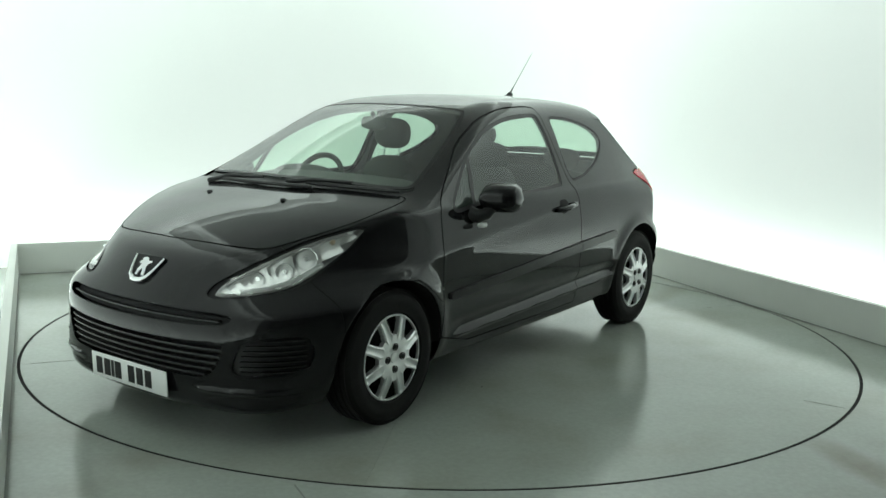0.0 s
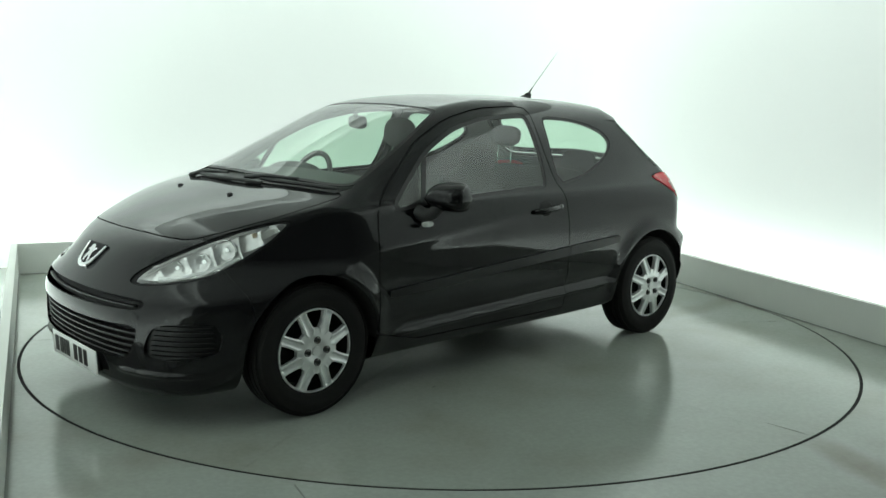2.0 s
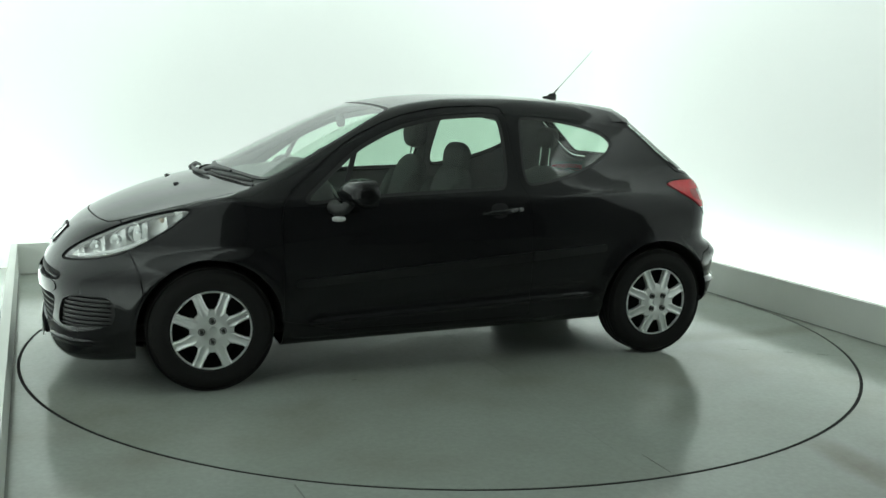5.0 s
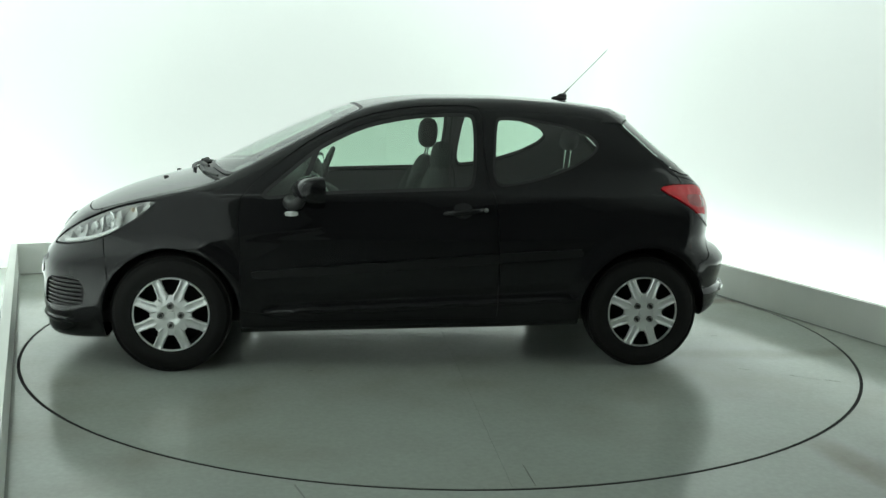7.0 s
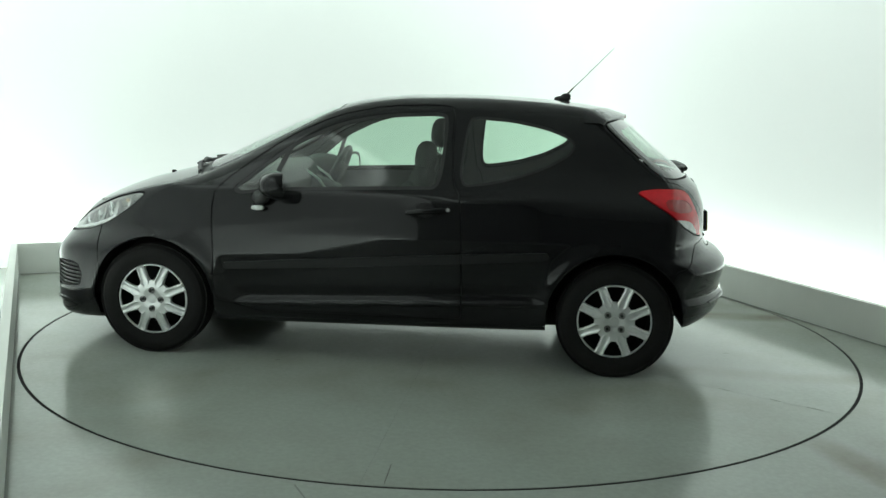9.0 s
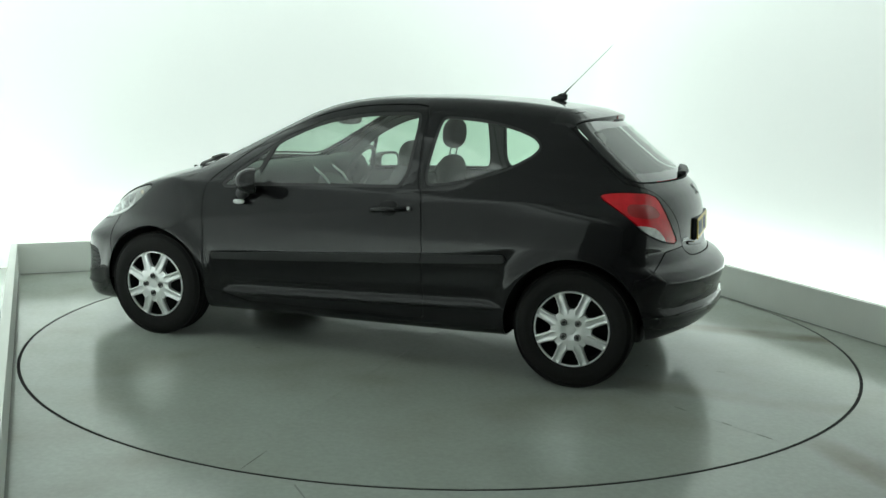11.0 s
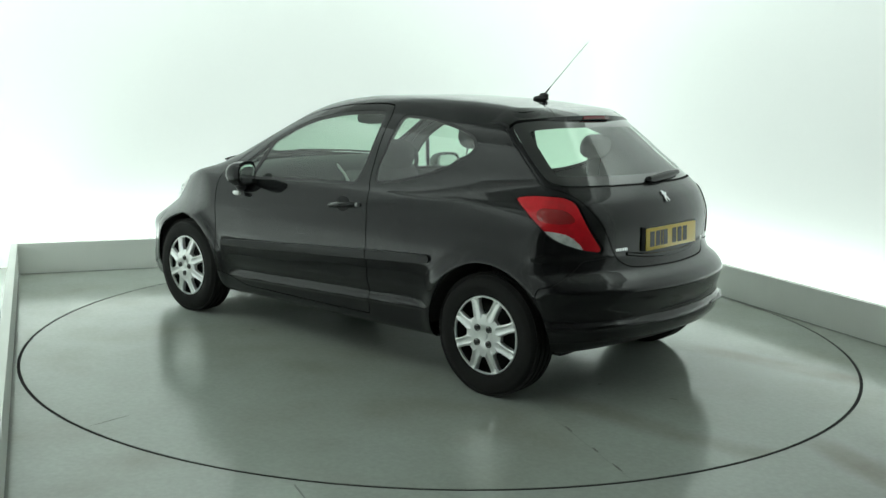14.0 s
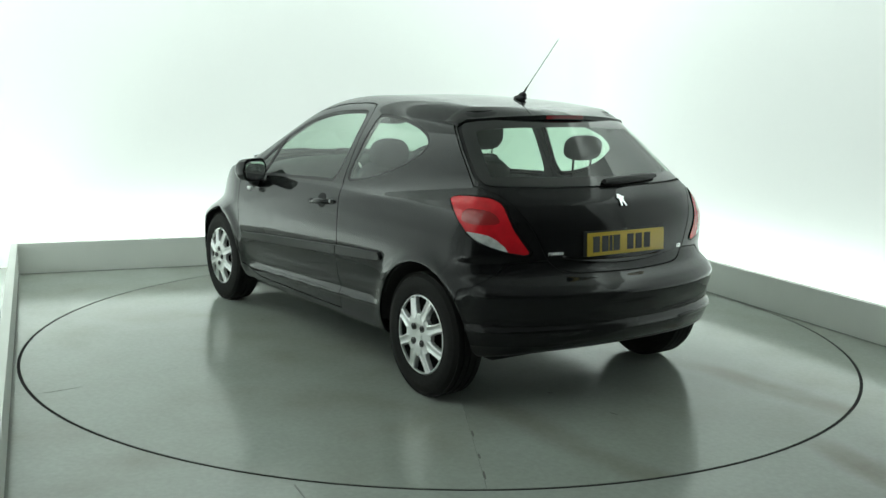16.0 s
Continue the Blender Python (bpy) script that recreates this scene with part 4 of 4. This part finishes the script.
# number plates: the characters are plain bars
def plate(place, normal, material, parent, name):
    m = facing(place, normal)
    bm = bmesh.new()
    box(bm, 0.52, 0.111, 0.006, m, 0.002)
    ob = part(name, bm, material, parent)
    x = -0.205
    for k in range(7):
        if k == 4:
            x += 0.035
        bm = bmesh.new()
        box(bm, 0.020 if k in (2,) else 0.044, 0.076, 0.0016, m @ Matrix.Translation((x, 0, 0.0036)), 0.0004, 1)
        part("plate_bar", bm, M_INK, ob)
        x += 0.038 if k in (1, 2) else 0.058
    return ob


front_plate = plate((2.047, 0, 0.250), (1, 0, -0.05), M_PLATE_W, bumper_front, "front_plate")
bm = bmesh.new()
box(bm, 0.05, 0.46, 0.10, Matrix.Translation((2.014, 0, 0.250)), 0.012)
part("plate_holder", bm, M_TRIM, bumper_front)
rear_plate = plate((-1.806, 0, 0.788), (-1, 0, 0.06), M_PLATE_Y, tailgate, "rear_plate")
# dark recess behind the plate and the ridge under it
bm = bmesh.new()
box(bm, 0.03, 0.535, 0.120, Matrix.Translation((-1.787, 0, 0.790)), 0.006)
part("plate_recess", bm, M_TRIM, tailgate)
bm = bmesh.new()
rows = []
for k in range(25):
    y = -0.38 + 0.76 * k / 24
    zc = 0.698 + 0.03 * (y / 0.38) ** 2
    rows.append([bm.verts.new((rear_x(y, zc + dz) - o, y, zc + dz)) for dz, o in ((0.014, -0.002), (0.006, 0.007), (-0.003, 0.008), (-0.010, -0.002))])
for r0, r1 in zip(rows, rows[1:]):
    for k in range(3):
        bm.faces.new((r0[k], r0[k + 1], r1[k + 1], r1[k]))
part("gate_ridge", bm, M_PAINT, tailgate)


def badge_bars(y0, y1, z, tall, count, parent):
    for k in range(count):
        y = y0 + (y1 - y0) * (k + 0.5) / count
        x = rear_x(y, z)
        bm = bmesh.new()
        box(bm, abs(y1 - y0) / count * 0.72, tall, 0.003, facing((x - 0.001, y, z), skin_normal_at((x, y, z))), 0.001, 1)
        part("badge_bar", bm, M_CHROME, parent)


badge_bars(0.455, 0.375, 0.752, 0.014, 7, tailgate)
badge_bars(-0.405, -0.445, 0.732, 0.020, 3, tailgate)

# upright beast emblem as a plain shape, front in a chrome-edged shield
BEAST = [(-0.40, -0.50), (-0.16, -0.50), (-0.10, -0.26), (0.02, -0.10), (0.14, -0.30), (0.10, -0.50), (0.34, -0.50), (0.30, -0.38), (0.36, -0.20), (0.22, 0.02), (0.28, 0.14), (0.46, 0.10), (0.48, 0.22), (0.30, 0.28), (0.42, 0.42), (0.20, 0.50), (-0.04, 0.44), (-0.16, 0.26), (-0.40, 0.34), (-0.46, 0.24), (-0.24, 0.12), (-0.20, -0.06), (-0.34, -0.26)]
n = skin_normal_at((1.937, 0.0, 0.700))
m = facing((front_x(0, 0.700) + 0.001, 0, 0.700), n)
bm = bmesh.new()
prism(bm, [(-0.098, 0.062), (0.098, 0.062), (0.062, -0.028), (0.04, -0.060), (0.0, -0.068), (-0.04, -0.060), (-0.062, -0.028)], 0.004, m @ Matrix.Translation((0, 0, -0.001)))
shield = part("badge_shield", bm, M_GAP, bumper_front, "black badge shield with chrome edge", smooth=0)
bm = bmesh.new()
tube(bm, [m @ Vector(p) for p in ((-0.092, 0.056, 0.004), (-0.072, -0.008, 0.006), (-0.054, -0.044, 0.007), (-0.030, -0.060, 0.007), (0, -0.064, 0.007), (0.030, -0.060, 0.007), (0.054, -0.044, 0.007), (0.072, -0.008, 0.006), (0.092, 0.056, 0.004))], [0.006, 0.008, 0.010, 0.012, 0.013, 0.012, 0.010, 0.008, 0.006], 8)
part("badge_edge", bm, M_CHROME, shield)
bm = bmesh.new()
prism(bm, [(-x * 0.085, y * 0.092) for x, y in BEAST], 0.007, m @ Matrix.Translation((0, 0.004, 0.004)), 0.002)
part("badge_emblem", bm, M_CHROME, shield, smooth=25)
m = facing((rear_x(0, 0.985) - 0.001, 0, 0.985), skin_normal_at((rear_x(0, 0.985), 0, 0.985)))
bm = bmesh.new()
prism(bm, [(-x * 0.056, y * 0.066) for x, y in BEAST], 0.005, m, 0.0015)
part("badge_emblem", bm, M_CHROME, tailgate, "chrome tailgate emblem", smooth=25)


# door mirrors, handles
for side, d in zip((1, -1), doors):
    S = Matrix.Diagonal((1, side, 1, 1))
    bm = bmesh.new()
    shell = Matrix.Translation((0.555, 0.930, 0.972)) @ Matrix.Rotation(radians(22), 4, "Z")
    rows = []
    for k in range(15):                                   # rounded shell: deep at the root, shallow at the tip, open face to the rear
        s = k / 14
        y = -0.105 + 0.210 * s
        h = 0.072 * (1 - abs(2 * s - 1) ** 4.0) ** 0.45 + 0.004
        deep = 0.115 * (1 - abs(1.75 * s - 0.75) ** 3.0 if s > 0.43 else 1) ** 0.5 * (0.86 + 0.14 * s) + 0.012
        ring_ = []
        for i in range(17):
            a = math.pi * (i / 16) - math.pi / 2
            ring_.append(bm.verts.new(S @ shell @ Vector((-0.045 + deep * max(0, math.cos(a)) ** 0.7, y, h * math.sin(a) * (1 if math.sin(a) > 0 else 0.9)))))
        rows.append(ring_)
    for r0, r1 in zip(rows, rows[1:]):
        for i in range(16):
            bm.faces.new((r0[i], r0[i + 1], r1[i + 1], r1[i]))
        bm.faces.new((r0[16], r0[0], r1[0], r1[16]))
    bm.faces.new(rows[0])
    bm.faces.new(rows[-1])
    mirror = part("door_mirror", bm, M_PAINT, d, "gloss black door mirror", smooth=50)
    bm = bmesh.new()
    blob(bm, 0.006, 0.170, 0.112, S @ shell @ Matrix.Translation((-0.047, -0.003, 0.002)), 3.2, 24)
    part("mirror_glass", bm, M_MIRROR, mirror, smooth=60)
    bm = bmesh.new()
    tube(bm, [S @ Vector(p) for p in ((0.660, flank(0.660, 0.90) - 0.012, 0.900), (0.645, 0.862, 0.890), (0.615, 0.885, 0.900), (0.590, 0.905, 0.940))], [0.040, 0.034, 0.030, 0.028], 16)
    part("mirror_foot", bm, M_TRIM, mirror)
    bm = bmesh.new()
    blob(bm, 0.070, 0.030, 0.028, S @ Matrix.Translation((0.650, 0.886, 0.848)), 3.0, 16)
    part("side_indicator", bm, M_WHITELENS, mirror, "clear side indicator under the mirror")
    # handle: a bar over a scooped cup
    c = [on_flank(x, z, o, side) for x, z, o in ((-0.150, 0.848, 0.006), (-0.175, 0.852, 0.026), (-0.25, 0.860, 0.034), (-0.325, 0.866, 0.028), (-0.352, 0.868, 0.006))]
    bm = bmesh.new()
    tube(bm, c, [0.012, 0.015, 0.016, 0.015, 0.012], 12)
    handle = part("door_handle", bm, M_PAINT, d, smooth=60)
    p = on_flank(-0.25, 0.862, -0.004, side)
    bm = bmesh.new()
    blob(bm, 0.115, 0.085, 0.014, facing(p, skin_normal_at(p)), 2.2, 20)
    part("handle_cup", bm, M_GAP, handle)
    p = on_flank(-0.372, 0.869, 0.010, side)
    bm = bmesh.new()
    lathe(bm, [(0.011, -0.01), (0.011, 0.008), (0.008, 0.011), (0.001, 0.011)], 14, "Z", facing(p, skin_normal_at(p)))
    part("door_lock", bm, M_STEEL, handle)


# wipers
def wiper(points, parent, r=0.011):
    bm = bmesh.new()
    tube(bm, points, [r * 0.6] + [r] * (len(points) - 2) + [r * 0.6], 8)
    return part("wiper_blade", bm, M_TRIM, parent)


def over_top(x, y, h):
    return Vector((x, y, top_z(x, y) + h))


w = wiper([over_top(1.245 - 0.36 * y * y - 0.015 * (y + 0.35), y, 0.014) for y in np.linspace(-0.42, 0.28, 9)], car)
bm = bmesh.new()
tube(bm, [over_top(1.215, -0.44, 0.010), over_top(1.20, -0.30, 0.028), over_top(1.205, -0.05, 0.028)], [0.014, 0.011, 0.007], 8)
part("wiper_arm", bm, M_TRIM, w)
w = wiper([over_top(1.19 - 0.38 * (y - 0.05) ** 2, y, 0.014) for y in np.linspace(0.22, 0.68, 8)], car)
bm = bmesh.new()
tube(bm, [over_top(1.19, 0.10, 0.010), over_top(1.165, 0.25, 0.028), over_top(1.11, 0.45, 0.028)], [0.014, 0.011, 0.007], 8)
part("wiper_arm", bm, M_TRIM, w)
for y in (0.255, -0.255):
    p = over_top(1.368, y, 0.002)
    bm = bmesh.new()
    blob(bm, 0.030, 0.026, 0.016, Matrix.Translation(p), 2.4, 14)
    part("washer_jet", bm, M_TRIM, bonnet_ob)
pts = [Vector((rear_x(y, z) - o, y, z)) for y, z, o in ((0.06, 1.072, 0.03), (-0.05, 1.076, 0.03), (-0.2, 1.082, 0.026), (-0.36, 1.084, 0.018))]
w = wiper(pts, tailgate, 0.021)
bm = bmesh.new()
blob(bm, 0.05, 0.11, 0.036, Matrix.Translation((rear_x(0, 1.07) - 0.012, 0.0, 1.068)), 2.6, 18)
part("wiper_motor_cap", bm, M_TRIM, w)

# aerial
bm = bmesh.new()
for k, (x, z, sx, sy) in enumerate(((-0.955, 1.462, 0.10, 0.045), (-0.975, 1.478, 0.06, 0.03))):
    blob(bm, sx, sy, 0.032, Matrix.Translation((x, 0, z)), 2.2, 16)
aerial = part("aerial_base", bm, M_TRIM, car)
bm = bmesh.new()
tube(bm, [(-0.965, 0, 1.470), (-1.008, 0, 1.518), (-1.02, 0, 1.530), (-1.246, 0, 1.764)], [0.0060, 0.0048, 0.0022, 0.0018], 8)
part("aerial_rod", bm, M_TRIM, aerial)

# chrome-edged lower rear corners
for side in (1, -1):
    bm = bmesh.new()
    pts = [Vector((rear_x(y, z) - 0.003, side * y, z)) for y, z in ((0.30, 0.405), (0.45, 0.408), (0.58, 0.408), (0.68, 0.402))]
    tube(bm, pts, [0.005, 0.009, 0.009, 0.005], 8)
    part("bumper_crease", bm, M_PAINT, bumper_rear)


# ---------- cabin ----------
bm = bmesh.new()
blob(bm, 0.50, 1.34, 0.34, Matrix.Translation((0.80, 0, 0.865)) @ Matrix.Rotation(radians(6), 4, "Y"), 4.0, 36)
blob(bm, 0.22, 0.42, 0.16, Matrix.Translation((0.60, -0.36, 0.985)), 2.6, 24)
blob(bm, 0.34, 0.28, 0.50, Matrix.Translation((0.58, 0, 0.70)) @ Matrix.Rotation(radians(-18), 4, "Y"), 4.0, 24)
dash = part("dashboard", bm, M_DASH, car, smooth=60)
for y in (0.115, -0.115):
    bm = bmesh.new()
    tube(bm, [(0.66, y, 1.015), (0.58, y * 1.1, 0.995), (0.50, y * 1.15, 0.94), (0.45, y * 1.1, 0.87)], 0.008, 8)
    part("console_trim", bm, M_SILVER, dash, "silver console trim")
# steering wheel
bm = bmesh.new()
mw = Matrix.Translation((0.495, -0.36, 0.945)) @ Matrix.Rotation(radians(-24), 4, "Y") @ Matrix.Rotation(radians(90), 4, "Y")
ringp = [mw @ Vector((0.18 * math.cos(a), 0.18 * math.sin(a), 0)) for a in [2 * math.pi * k / 40 for k in range(41)]]
tube(bm, ringp, 0.016, 10, False)
steering = part("steering_wheel", bm, M_DASH, car)
bm = bmesh.new()
blob(bm, 0.15, 0.17, 0.07, mw @ Matrix.Translation((0, 0, 0.0)), 2.6, 20)
box(bm, 0.05, 0.34, 0.02, mw, 0.006)
box(bm, 0.18, 0.05, 0.02, mw @ Matrix.Translation((0.09, 0, 0)), 0.006)
part("steering_hub", bm, M_DASH, steering)
# rear-view mirror
bm = bmesh.new()
blob(bm, 0.05, 0.22, 0.075, Matrix.Translation((0.40, -0.02, 1.305)) @ Matrix.Rotation(radians(-14), 4, "Z"), 3.0, 20)
tube(bm, [(0.41, 0, 1.32), (0.44, 0, 1.365)], 0.012, 8)
part("rear_view_mirror", bm, M_DASH, car)


def seat(x, y, raised=0.0, recline=14):
    m = Matrix.Translation((x, y, 0.52))
    bm = bmesh.new()
    blob(bm, 0.52, 0.50, 0.17, m @ Matrix.Translation((0.20, 0, -0.03)) @ Matrix.Rotation(radians(-5), 4, "Y"), 3.4, 24)
    s = part("seat", bm, M_FABRIC, car, "charcoal fabric front seat", smooth=60)
    mb = m @ Matrix.Rotation(radians(-recline), 4, "Y")
    bm = bmesh.new()
    blob(bm, 0.15, 0.46, 0.64, mb @ Matrix.Translation((0, 0, 0.26)), 3.0, 26)
    for dy in (0.19, -0.19):
        blob(bm, 0.15, 0.10, 0.50, mb @ Matrix.Translation((0.035, dy, 0.22)), 2.6, 18)
    part("backrest", bm, M_FABRIC, s, smooth=60)
    bm = bmesh.new()
    blob(bm, 0.12, 0.26, 0.19, mb @ Matrix.Translation((0.035 + 0.25 * raised, 0, 0.715 + raised)) @ Matrix.Rotation(radians(recline - 4), 4, "Y"), 2.6, 22)
    head = part("headrest", bm, M_FABRIC, s, smooth=60)
    for dy in (0.06, -0.06):
        bm = bmesh.new()
        tube(bm, [mb @ Vector((0.01, dy, 0.54)), mb @ Vector((0.02, dy, 0.68 + raised))], 0.006, 8)
        part("headrest_post", bm, M_CHROME, s)


seat(-0.048, -0.36)
seat(-0.048, 0.36, -0.11)
bm = bmesh.new()
blob(bm, 0.50, 1.20, 0.20, Matrix.Translation((-0.72, 0, 0.52)), 4.0, 30)
blob(bm, 0.16, 1.22, 0.56, Matrix.Translation((-1.03, 0, 0.74)) @ Matrix.Rotation(radians(-20), 4, "Y"), 4.0, 30)
bench = part("rear_bench", bm, M_FABRIC, car, "charcoal fabric rear bench", smooth=60)
for y, z in ((0.33, 1.065), (-0.33, 1.195)):
    bm = bmesh.new()
    blob(bm, 0.09, 0.265, 0.140, Matrix.Translation((-1.12, y, z)) @ Matrix.Rotation(radians(-10), 4, "Y"), 2.8, 20)
    rest_ob = part("rear_headrest", bm, M_FABRIC, bench, smooth=60)
    for dy in (0.065, -0.065):
        bm = bmesh.new()
        tube(bm, [(-1.105, y + dy, 0.95), (-1.118, y + dy, z - 0.05)], 0.006, 8)
        part("headrest_post", bm, M_CHROME, rest_ob)
bm = bmesh.new()
box(bm, 0.45, 1.15, 0.02, Matrix.Translation((-1.38, 0, 0.93)), 0.006)
part("parcel_shelf", bm, M_LINER, car)


# ---------- what moves ----------
OFFSET = 0.257      # the car's middle lies this far ahead of the turntable's axis


def heading(t):
    """Degrees: the table starts gently and then turns at an even rate."""
    if t >= 2.0:
        return 222.17 - 6.928 * (t - 2.0)
    return float(np.interp(t, [0, 0.5, 1.0, 1.5, 2.0], [234.2, 232.1, 229.0, 225.62, 222.17]))


def motions():
    rows_car, rows_table = [], []
    for k in range(33):
        t = k / 2
        a = heading(t)
        rows_car.append((t, pose(OFFSET * math.cos(radians(a)), OFFSET * math.sin(radians(a)), 0, 0, 0, a)))
        rows_table.append((t, pose(0, 0, 0, 0, 0, a)))
    walk(car, rows_car)
    walk(turntable, rows_table)


motions()
